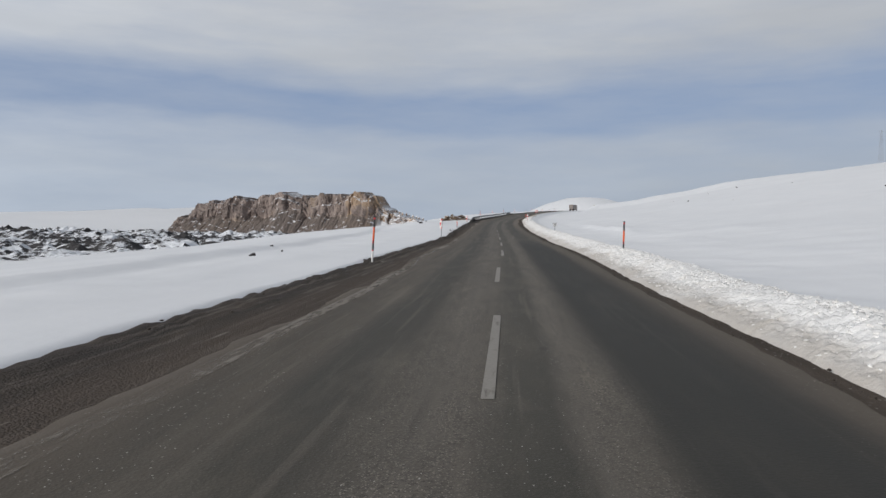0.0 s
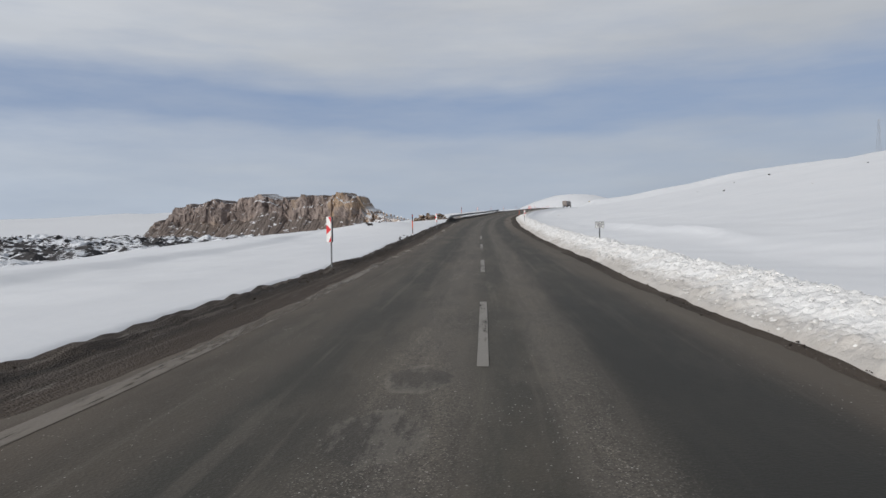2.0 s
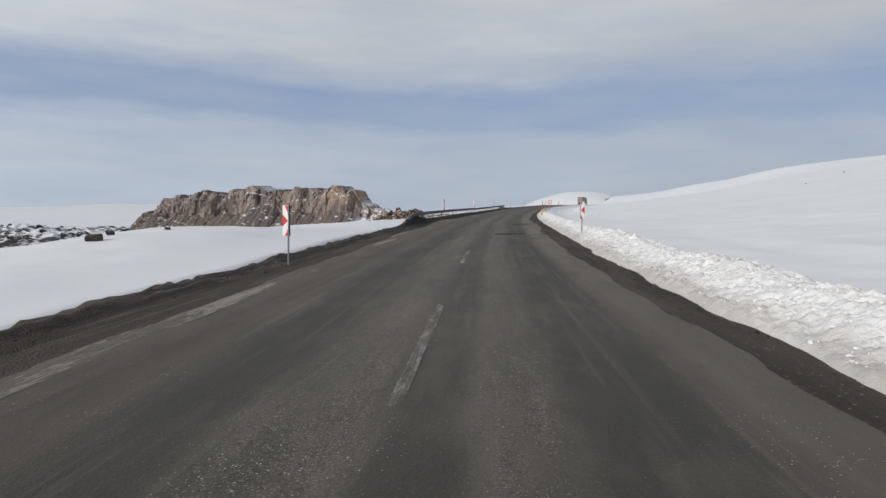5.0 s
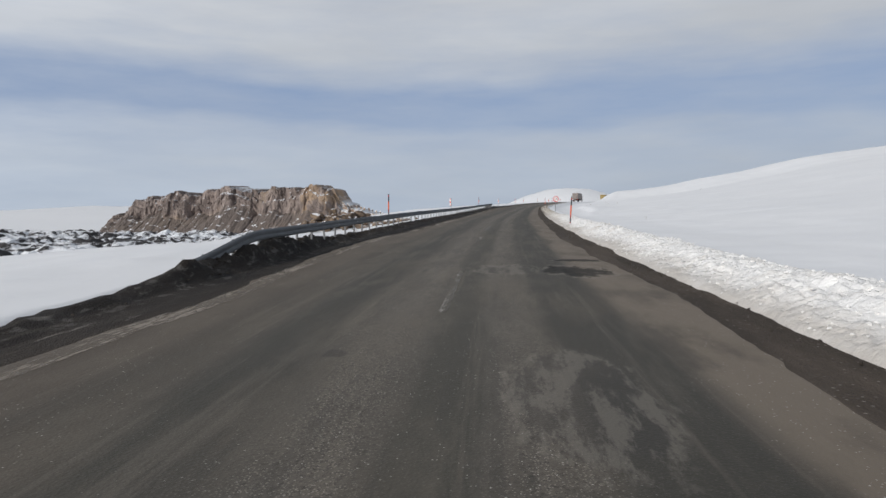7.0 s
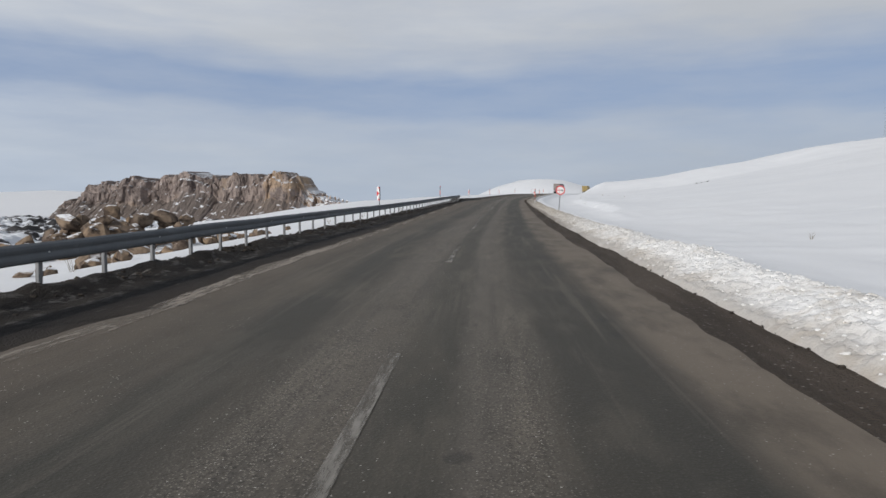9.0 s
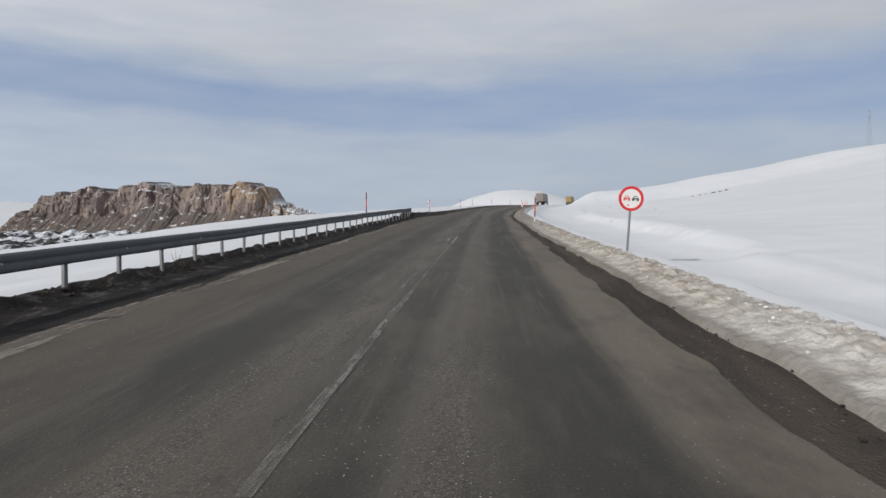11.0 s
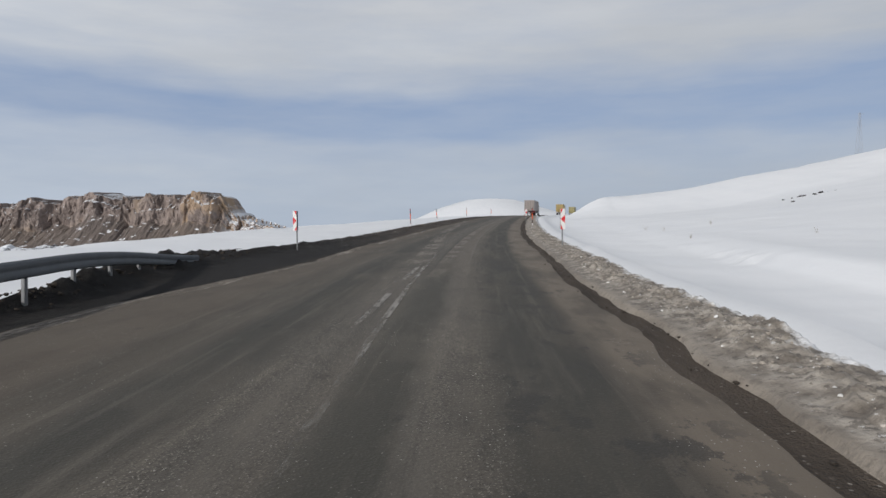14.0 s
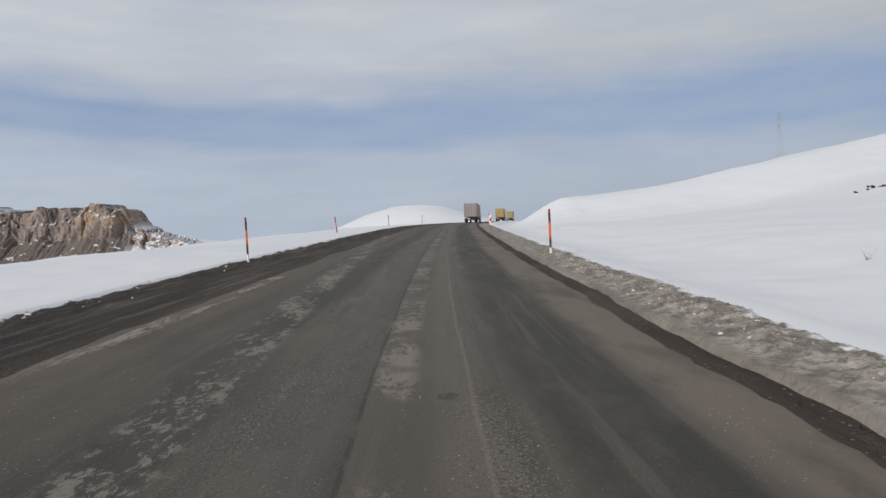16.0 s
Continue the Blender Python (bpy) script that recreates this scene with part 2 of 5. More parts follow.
    # the gritty bands: broken crust with dark pits and pale stones
    gritty = m.math("MAXIMUM", band(-1.15, -0.1, 0.3, wide), band(0.78, 1.5, 0.22, wide))
    gritty = m.math("MULTIPLY", gritty, m.step(m.math("MULTIPLY_ADD", streak, 0.6, m.math("MULTIPLY", patch, 0.4)), 0.38, 0.55))
    dust = m.math("MULTIPLY", m.step(streak, 0.5, 0.66), m.math("MULTIPLY_ADD", gritty, 0.35, 0.22))
    col = m.mix(dust, col, (0.149, 0.129, 0.102))
    pits = m.step(m.noise(uvv, 21.0, 4, 0.8), 0.5, 0.40)
    col = m.mix(m.math("MULTIPLY", pits, m.math("MULTIPLY_ADD", gritty, 0.62, 0.14)), col, (0.025, 0.022, 0.019))
    col = m.mix(m.math("MULTIPLY", m.step(mottle, 0.52, 0.6), m.math("MULTIPLY_ADD", gritty, 0.3, 0.12)), col, (0.036, 0.033, 0.026))
    speck = m.cells(uvv, 27.0)
    stones = m.step(m.math("MINIMUM", chips, speck), 0.30, 0.10)
    col = m.mix(m.math("MULTIPLY", stones, m.math("MULTIPLY_ADD", gritty, 0.60, 0.10)), col, (0.297, 0.267, 0.228))
    run = m.math("MAXIMUM", band(1.6, 2.8, 0.2, wide), band(-2.3, -1.3, 0.2, wide))
    # brown mud carried in from both verges
    verge = m.step(m.math("MULTIPLY_ADD", m.math("SUBTRACT", blot, 0.5), 2.2, m.math("ABSOLUTE", m.math("SUBTRACT", uv[0], -0.15))), 2.5, 3.9)
    col = m.mix(m.math("MULTIPLY", verge, 0.7), col, m.mix(streak, (0.078, 0.061, 0.045), (0.044, 0.035, 0.026)))
    side = m.math("MAXIMUM", m.math("MULTIPLY", m.step(d, 2.6, 3.05), m.step(uv[1], 90.0, 150.0)), m.math("MULTIPLY", m.step(d, -3.1, -3.6), 0.25))
    tan = m.math("MULTIPLY", side, m.step(patch, 0.34, 0.56))
    col = m.mix(m.math("MULTIPLY", tan, 0.75), col, m.mix(streak2, (0.142, 0.115, 0.087), (0.204, 0.168, 0.130)))
    # dark scabs where the slurry has come off
    scab = m.math("MULTIPLY", m.step(m.math("MULTIPLY_ADD", broken, 0.6, m.math("MULTIPLY", patch, 0.4)), 0.535, 0.56), m.math("MULTIPLY", band(1.3, 3.3, 0.4), m.math("MULTIPLY", m.step(uv[1], 278.0, 288.0), m.step(uv[1], 312.0, 303.0))))
    col = m.mix(m.math("MULTIPLY", scab, 0.75), col, (0.028, 0.026, 0.023))
    # a tar strip, a dusty panel and flaking slurry on the climb
    panel = m.math("MULTIPLY", band(0.04, 1.03, 0.03), late)
    col = m.mix(m.math("MULTIPLY", panel, 0.5), col, m.mix(streak2, (0.15, 0.125, 0.10), (0.085, 0.072, 0.06)))
    strip_ = m.math("MULTIPLY", band(-0.8, 0.0, 0.04), late)
    col = m.mix(m.math("MULTIPLY", strip_, m.math("MULTIPLY", m.step(patch, 0.35, 0.6), 0.5)), col, (0.062, 0.060, 0.052))
    fl = m.math("MULTIPLY_ADD", m.noise(m.scaled(uvv, (7.5, 3.2, 1)), 1.0, 9, 0.78), 0.62, m.math("MULTIPLY", cloudy, 0.38))
    drawn = m.math("MULTIPLY_ADD", m.math("SUBTRACT", uv[1], 319.0), 0.05, uv[0])
    flake = m.math("MULTIPLY", m.step(fl, 0.515, 0.53), band(-1.55, -0.8, 0.12, drawn))
    bare = m.math("MULTIPLY", m.step(fl, 0.5, 0.47), band(-1.75, -0.75, 0.15, drawn))
    col = m.mix(m.math("MULTIPLY", m.math("MULTIPLY", bare, late), 0.5), col, (0.045, 0.040, 0.034))
    flake = m.math("MAXIMUM", flake, m.math("MULTIPLY", m.step(fl, 0.495, 0.515), m.math("MULTIPLY", band(0.04, 0.48, 0.1), m.step(m.noise(m.scaled(uvv, (0.3, 0.33, 0.0)), 1.0, 3, 0.6), 0.44, 0.52))))
    col = m.mix(m.math("MULTIPLY", m.math("MULTIPLY", flake, late), 0.75), col, m.mix(grit, (0.27, 0.238, 0.200), (0.19, 0.165, 0.138)))
    # salt grains and small pale stones
    tip = m.nt.nodes.new("ShaderNodeTexVoronoi")
    tip.inputs["Scale"].default_value = 33.0
    m.put(uvv, tip.inputs["Vector"])
    grain = m.math("MULTIPLY", m.step(tip.outputs["Distance"], 0.30, 0.18), m.step(m.split(tip.outputs["Color"])[0], 0.86, 0.97))
    grain = m.math("MULTIPLY", grain, m.math("MULTIPLY_ADD", run, -0.75, 1.0))
    col = m.mix(m.math("MULTIPLY", grain, m.math("MULTIPLY_ADD", m.step(m.math("MULTIPLY_ADD", streak2, 0.5, m.math("MULTIPLY", patch, 0.5)), 0.42, 0.58), 0.88, 0.08)), col, (0.52, 0.495, 0.455))

    # melt water seeping across the lane, each patch with a dried rim of salt
    def seep(s0, d0, rs, rd, ragged=2.2):
        a = m.math("DIVIDE", m.math("SUBTRACT", uv[1], s0), rs)
        b = m.math("DIVIDE", m.math("SUBTRACT", uv[0], d0), rd)
        r = m.math("ADD", m.math("MULTIPLY", a, a), m.math("MULTIPLY", b, b))
        return m.math("MULTIPLY_ADD", m.math("SUBTRACT", m.math("MULTIPLY_ADD", broken, 1.3, patch), 1.15), ragged, r)

    wet = seep(141.9, 2.3, 0.75, 1.0, 4.5)
    for spot in ((141.2, 1.3, 1.0, 0.45, 3.5), (158.6, 2.85, 1.2, 0.75, 3.4), (161.6, 3.2, 0.4, 0.7, 3.0), (180.1, 0.85, 0.2, 0.11, 1.8)):
        wet = m.math("MINIMUM", wet, seep(*spot))
    faint = m.math("MINIMUM", seep(159.0, 1.1, 1.0, 0.75, 2.6), seep(147.5, 1.6, 1.6, 0.6, 2.6))
    for spot in ((47.9, -0.72, 0.5, 0.3, 3.2), (45.8, -0.85, 0.6, 0.35, 3.2)):
        faint = m.math("MINIMUM", faint, seep(*spot))
    dried = m.math("MULTIPLY", m.step(m.math("MINIMUM", wet, faint), 1.9, 1.35), m.step(streak2, 0.45, 0.56))
    col = m.mix(m.math("MULTIPLY", m.step(faint, 1.35, 0.9), 0.5), col, (0.030, 0.028, 0.025))
    wet = m.step(wet, 1.25, 0.85)
    col = m.mix(m.math("MULTIPLY", dried, 0.4), col, (0.22, 0.198, 0.168))
    col = m.mix(m.math("MULTIPLY", wet, 0.8), col, (0.017, 0.016, 0.015))
    drip = m.nt.nodes.new("ShaderNodeTexVoronoi")
    drip.inputs["Scale"].default_value = 1.0
    m.put(m.scaled(uvv, (1.1, 0.6, 1.0)), drip.inputs["Vector"])
    drop = m.math("MULTIPLY", m.step(m.math("MULTIPLY_ADD", broken, 0.9, drip.outputs["Distance"]), 0.56, 0.50), m.step(m.split(drip.outputs["Color"])[0], 0.66, 0.72))
    col = m.mix(m.math("MULTIPLY", drop, 0.6), col, (0.024, 0.022, 0.020))
    damp = m.math("MULTIPLY", m.math("MULTIPLY", m.step(d, 1.0, 1.6), m.step(d, 3.6, 2.9)), m.step(m.math("MULTIPLY_ADD", patch, 30.0, uv[1]), 82.0, 60.0))
    col = m.mix(m.math("MULTIPLY", damp, 0.72), col, (0.022, 0.022, 0.019))
    # open seams along the crown
    line = m.math("ABSOLUTE", m.math("SUBTRACT", m.math("MULTIPLY_ADD", m.math("SUBTRACT", patch, 0.5), 0.12, uv[0]), 0.02))
    seam = m.math("MULTIPLY", m.math("MULTIPLY", m.step(line, 0.035, 0.01), late), m.step(streak2, 0.4, 0.5))
    col = m.mix(m.math("MULTIPLY", seam, 0.7), col, (0.022, 0.020, 0.018))
    line = m.math("ABSOLUTE", m.math("SUBTRACT", m.math("MULTIPLY_ADD", m.math("SUBTRACT", patch, 0.5), 0.1, uv[0]), 1.05))
    col = m.mix(m.math("MULTIPLY", m.math("MULTIPLY", m.step(line, 0.035, 0.012), late), 0.35), col, (0.2, 0.18, 0.155))
    h = m.math("MULTIPLY_ADD", chips, -0.6, grit)
    m.bump(h, 0.5, 0.012)
    m.put(m.math("MULTIPLY_ADD", wet, -0.3, 0.5), m.bsdf.inputs["Specular IOR Level"])
    clean = m.math("MAXIMUM", wet, m.math("MAXIMUM", m.math("MULTIPLY", run, 0.45), m.math("MULTIPLY", damp, 0.85)))
    m.put(m.math("MULTIPLY_ADD", clean, -0.03, 0.03), m.bsdf.inputs["Sheen Weight"])
    m.put(0.45, m.bsdf.inputs["Sheen Roughness"])
    m.put((1.0, 0.9, 0.78), m.bsdf.inputs["Sheen Tint"])
    return m.done(col, m.math("MULTIPLY_ADD", run, -0.06, 0.9))


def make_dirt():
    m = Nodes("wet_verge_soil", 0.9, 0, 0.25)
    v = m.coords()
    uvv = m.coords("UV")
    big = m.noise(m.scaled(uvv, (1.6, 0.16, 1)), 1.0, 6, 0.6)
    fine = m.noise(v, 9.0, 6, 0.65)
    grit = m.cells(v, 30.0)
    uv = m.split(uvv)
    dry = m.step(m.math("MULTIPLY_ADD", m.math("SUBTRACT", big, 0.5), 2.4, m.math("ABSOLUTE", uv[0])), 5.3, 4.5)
    # much darker soil tones along and just past the guard rail, s = 135 to 345
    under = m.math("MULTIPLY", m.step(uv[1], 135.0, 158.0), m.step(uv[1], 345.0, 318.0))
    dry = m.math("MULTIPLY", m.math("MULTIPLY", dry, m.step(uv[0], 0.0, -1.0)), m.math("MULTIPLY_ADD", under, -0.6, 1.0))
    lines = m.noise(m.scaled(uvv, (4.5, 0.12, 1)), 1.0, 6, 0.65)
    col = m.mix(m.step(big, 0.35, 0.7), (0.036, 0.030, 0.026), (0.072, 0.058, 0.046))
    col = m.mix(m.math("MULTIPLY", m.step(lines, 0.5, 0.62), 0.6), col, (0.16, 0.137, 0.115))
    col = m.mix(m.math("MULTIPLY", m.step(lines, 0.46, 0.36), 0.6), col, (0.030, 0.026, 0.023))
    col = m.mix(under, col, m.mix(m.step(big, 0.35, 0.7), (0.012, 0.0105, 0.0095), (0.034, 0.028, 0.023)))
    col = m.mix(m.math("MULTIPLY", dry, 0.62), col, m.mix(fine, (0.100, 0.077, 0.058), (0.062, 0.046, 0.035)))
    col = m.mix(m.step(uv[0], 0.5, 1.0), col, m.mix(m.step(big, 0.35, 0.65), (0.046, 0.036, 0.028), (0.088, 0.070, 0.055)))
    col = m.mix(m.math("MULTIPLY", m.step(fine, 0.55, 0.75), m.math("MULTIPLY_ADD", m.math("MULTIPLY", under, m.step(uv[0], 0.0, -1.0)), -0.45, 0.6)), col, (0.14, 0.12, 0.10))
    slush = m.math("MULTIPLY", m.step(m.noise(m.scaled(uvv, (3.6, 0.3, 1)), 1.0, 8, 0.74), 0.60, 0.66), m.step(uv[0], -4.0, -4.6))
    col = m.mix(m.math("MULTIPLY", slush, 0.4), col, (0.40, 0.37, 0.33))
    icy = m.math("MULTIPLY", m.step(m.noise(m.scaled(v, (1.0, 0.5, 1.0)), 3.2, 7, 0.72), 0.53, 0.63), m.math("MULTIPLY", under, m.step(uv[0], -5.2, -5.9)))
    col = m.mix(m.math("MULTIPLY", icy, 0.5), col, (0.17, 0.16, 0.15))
    # near-black towards the outer left edge, s = 258 to 326
    near_black = m.math("MULTIPLY", m.step(m.math("MULTIPLY_ADD", big, 1.6, uv[0]), -4.1, -5.0), m.math("MULTIPLY", m.step(uv[1], 258.0, 282.0), m.step(uv[1], 326.0, 312.0)))
    col = m.mix(m.math("MULTIPLY", near_black, 0.85), col, m.mix(fine, (0.020, 0.017, 0.015), (0.006, 0.006, 0.006)))
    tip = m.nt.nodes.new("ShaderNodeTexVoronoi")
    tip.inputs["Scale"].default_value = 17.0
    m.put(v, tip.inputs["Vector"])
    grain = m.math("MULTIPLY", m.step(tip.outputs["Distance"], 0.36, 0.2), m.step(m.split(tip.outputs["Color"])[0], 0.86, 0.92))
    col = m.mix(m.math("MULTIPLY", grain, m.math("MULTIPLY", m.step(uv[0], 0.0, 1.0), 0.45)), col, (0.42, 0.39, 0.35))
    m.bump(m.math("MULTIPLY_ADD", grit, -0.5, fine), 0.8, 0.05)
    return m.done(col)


def make_paint(name, keep, pale=(0.36, 0.34, 0.308), dark=(0.22, 0.205, 0.18), stretch=0.5):
    m = Nodes(name, 0.7, 0, 0.3)
    uvv = m.coords("UV")
    v = m.coords()
    a = m.noise(m.scaled(uvv, (9.0, 1.3, 1)), stretch * 2, 6, 0.7)
    b = m.noise(m.scaled(uvv, (1.0, 0.12, 1)), stretch * 2, 4, 0.6)
    f = m.step(m.math("MULTIPLY_ADD", b, 0.6, m.math("MULTIPLY", a, 0.5)), keep + 0.1, keep - 0.1)
    g = m.noise(v, 30.0, 4, 0.6)
    col = m.mix(g, pale, dark)
    m.put(m.math("MULTIPLY", f, 0.92), m.bsdf.inputs["Alpha"])
    m.bump(a, 0.3, 0.004)
    return m.done(col)


def make_cliff_rock():
    m = Nodes("cliff_rock", 0.95, 0, 0.15)
    v = m.coords()
    flute = m.noise(m.scaled(v, (1.0, 1.0, 0.5)), 0.055, 8, 0.68)
    bed = m.noise(m.scaled(v, (0.3, 0.3, 1.6)), 0.06, 5, 0.6)
    broad = m.noise(v, 0.011, 4, 0.5)
    fine = m.noise(v, 0.3, 6, 0.7)
    col = m.mix(m.step(flute, 0.36, 0.64), (0.145, 0.118, 0.108), (0.325, 0.270, 0.243))
    col = m.mix(m.math("MULTIPLY", m.step(broad, 0.48, 0.62), 0.6), col, (0.33, 0.25, 0.18))
    col = m.mix(m.math("MULTIPLY", m.math("MULTIPLY", m.step(m.split(v)[0], -345.0, -300.0), m.step(m.noise(v, 0.035, 5, 0.6), 0.42, 0.6)), 0.6), col, (0.40, 0.28, 0.17))
    col = m.mix(m.math("MULTIPLY", m.step(bed, 0.55, 0.7), 0.4), col, (0.10, 0.08, 0.07))
    nz = m.normal_z()
    talus = m.math("MULTIPLY", m.step(nz, 0.45, 0.7), m.step(m.split(v)[2], 34.0, 14.0))
    col = m.mix(m.math("MULTIPLY", talus, 0.85), col, m.mix(fine, (0.175, 0.147, 0.13), (0.12, 0.10, 0.09)))
    ledge = m.math("MULTIPLY", m.step(m.math("MULTIPLY_ADD", m.math("SUBTRACT", fine, 0.5), 0.9, nz), 0.74, 0.86), m.step(m.math("MULTIPLY_ADD", m.noise(v, 0.045, 4), 50.0, m.split(v)[2]), 58.0, 66.0))
    scraps = m.math("MULTIPLY", m.step(m.noise(m.scaled(v, (1, 1, 2.0)), 0.085, 5, 0.6), 0.61, 0.65), m.step(nz, 0.4, 0.6))
    tail = m.math("MULTIPLY", m.step(m.split(v)[0], -252.0, -236.0), m.step(m.math("MULTIPLY_ADD", m.noise(v, 0.12, 5, 0.65), 0.9, nz), 0.78, 0.9))
    scraps = m.math("MAXIMUM", scraps, tail)
    col = m.mix(m.math("MAXIMUM", ledge, scraps), col, (0.78, 0.79, 0.81))
    m.bump(m.math("MULTIPLY_ADD", fine, 0.8, flute), 0.6, 3.0)
    return m.done(col)


def make_lava():
    m = Nodes("lava_rock", 0.9, 0, 0.2)
    v = m.coords()
    n = m.noise(m.scaled(v, (1.0, 0.6, 1.0)), 0.085, 7, 0.68)
    broad = m.noise(v, 0.012, 4, 0.5)
    fine = m.noise(v, 0.5, 5, 0.6)
    nz = m.normal_z()
    cover = m.step(m.math("ADD", m.math("MULTIPLY_ADD", broad, 0.75, m.math("MULTIPLY", n, 0.9)), m.math("MULTIPLY", nz, 0.36)), 1.06, 1.16)
    rock = m.mix(fine, (0.028, 0.028, 0.032), (0.085, 0.08, 0.078))
    m.bump(fine, 0.8, 1.5)
    return m.done(m.mix(cover, rock, (0.76, 0.78, 0.81)))


def make_boulder(name, light, shade, pit, dust):
    m = Nodes(name, 0.9, 0, 0.2)
    v = m.coords()
    info = m.nt.nodes.new("ShaderNodeObjectInfo").outputs["Random"]
    n = m.noise(v, 1.6, 6, 0.65)
    f = m.noise(v, 9.0, 5, 0.65)
    base = m.mix(info, light, shade)
    col = m.mix(m.step(n, 0.38, 0.6), base, pit)
    col = m.mix(m.math("MULTIPLY", m.step(f, 0.5, 0.75), 0.4), col, dust)
    cover = m.step(m.math("MULTIPLY_ADD", m.math("SUBTRACT", n, 0.5), 0.8, m.normal_z()), 0.8, 0.92)
    col = m.mix(cover, col, (0.80, 0.81, 0.83))
    m.bump(m.math("MULTIPLY_ADD", f, 0.4, n), 0.8, 0.15)
    return m.done(col)


MAT_SNOW, MAT_BANK, MAT_ASPHALT, MAT_DIRT = make_snow(), make_bank_snow(), make_asphalt(), make_dirt()
MAT_CLOD = make_clod_snow()
MAT_DASH, MAT_EDGE, MAT_SOLID = make_paint("lane_paint", 0.66), make_paint("worn_edge_paint", 0.565, (0.27, 0.24, 0.205), (0.17, 0.15, 0.125)), make_paint("worn_centre_paint", 0.53)
MAT_WORN = make_paint("scoured_lane_paint", 0.545)
MAT_CRUST = make_paint("dried_slush_crust", 0.535, (0.37, 0.325, 0.275), (0.20, 0.172, 0.14), 0.9)
MAT_CLIFF, MAT_LAVA = make_cliff_rock(), make_lava()
MAT_BOULDER = make_boulder("boulder_rock", (0.30, 0.215, 0.14), (0.17, 0.135, 0.108), (0.072, 0.053, 0.042), (0.27, 0.21, 0.15))
MAT_STONE = make_boulder("dark_field_stone", (0.085, 0.075, 0.068), (0.05, 0.046, 0.044), (0.022, 0.02, 0.02), (0.12, 0.105, 0.09))
MAT_STEEL = simple("weathered_galvanised_steel", (0.175, 0.19, 0.203), 0.68, 0.3, 0.3, 0.35, 1.6)
MAT_POST = simple("galvanised_post", (0.27, 0.275, 0.28), 0.55, 0.5, 0.4, 0.4, 6.0)
# pylon steel: distance haze is put into its colour as a paler grey
MAT_PYLON = simple("hazed_galvanised_lattice", (0.36, 0.385, 0.42), 0.6, 0.2, 0.3, 0.2, 1.0)
MAT_BLACK = simple("black_plastic", (0.035, 0.036, 0.04), 0.5, 0, 0.4, 0.4)
MAT_ORANGE = simple("orange_reflective_sleeve", (0.80, 0.13, 0.03), 0.45, 0, 0.4, 0.25)
MAT_RED = simple("red_reflective_film", (0.66, 0.03, 0.035), 0.4, 0, 0.45, 0.2)
MAT_WHITE = simple("white_reflective_film", (0.78, 0.78, 0.76), 0.45, 0, 0.4, 0.15)
MAT_INK = simple("black_sign_ink", (0.02, 0.022, 0.03), 0.5, 0, 0.3, 0.2)
MAT_BACK = simple("sign_back_grey", (0.10, 0.105, 0.11), 0.6, 0.3, 0.3, 0.3)
MAT_TRAILER = simple("grey_trailer_panel", (0.33, 0.29, 0.27), 0.6, 0, 0.3, 0.35, 1.2)
MAT_YELLOW = simple("yellow_tarpaulin", (0.41, 0.31, 0.13), 0.6, 0, 0.3, 0.3, 1.2)
MAT_OLIVE = simple("faded_yellow_tarpaulin", (0.36, 0.32, 0.16), 0.65, 0, 0.3, 0.3, 1.2)
MAT_CHASSIS = simple("muddy_chassis", (0.06, 0.05, 0.045), 0.8, 0.1, 0.3, 0.4)
MAT_TYRE = simple("tyre_rubber", (0.025, 0.025, 0.026), 0.85, 0, 0.3, 0.3)
MAT_TAIL = simple("tail_light_red", (0.45, 0.02, 0.02), 0.25, 0, 0.5, 0.1)
MAT_TWIG = simple("dry_grass", (0.22, 0.17, 0.10), 0.9, 0, 0.1, 0.4)


# ---- road line ----
# bend (per km) and climb (per cent) every 40 m along the road, from s = -60
BEND = (-0.337, -0.347, -0.407, -0.405, 0.391, 0.787, 0.918, 0.77, -0.048, 1.219, 1.33, 0.085, 0.849, 2.493, 0.373, -0.688, 0.217, 0.193, 0.172, 0.155, 0.14, 0.128, 0.118, 0.112, 0.109)
CLIMB = (-0.007, -0.007, 0.171, 0.41, 1.627, 2.277, 2.093, 1.89, 2.653, 2.135, 2.587, 2.68, 2.244, 1.764, 1.363, 1.03, 0.738, 0.48, 0.265, 0.09, -0.048, -0.151, -0.223, -0.264, -0.275)
KNOT = np.arange(-60.0, 901.0, 40.0)
GS = np.arange(-60.0, 900.0, 2.0)
G_H = np.cumsum(np.interp(GS, KNOT, BEND) * 1e-3) * 2.0
G_H -= np.interp(0, GS, G_H)
G_X, G_Y = np.cumsum(np.sin(G_H)) * 2.0, np.cumsum(np.cos(G_H)) * 2.0
G_Z = np.cumsum(np.interp(GS, KNOT, CLIMB) * 1e-2) * 2.0
G_X, G_Y, G_Z = (g - np.interp(0, GS, g) for g in (G_X, G_Y, G_Z))


def heading(s):
    return np.interp(s, GS, G_H)


def road_z(s):
    return np.interp(s, GS, G_Z)


def at_road(s, d, z=0.0):
    """World place of arrays (or numbers) along the road s, across it d (right is plus), and z over its surface."""
    h = heading(s)
    past, short = np.maximum(np.asarray(s) - 898.0, 0), np.minimum(np.asarray(s) + 60.0, 0)
    x = np.interp(s, GS, G_X) + d * np.cos(h) + past * math.sin(G_H[-1])
    y = np.interp(s, GS, G_Y) - d * np.sin(h) + past * math.cos(G_H[-1]) + short
    return x, y, road_z(s) + z


def road_pose(s, d, z=0.0, turn=0.0, lean=0.0, tip=0.0):
    """The pose of a thing beside the road: its x to the right, its y along the road."""
    x, y, zz = (float(v) for v in at_road(s, d, z))
    return pose(x, y, zz, tip, lean, turn - math.degrees(float(heading(s))))


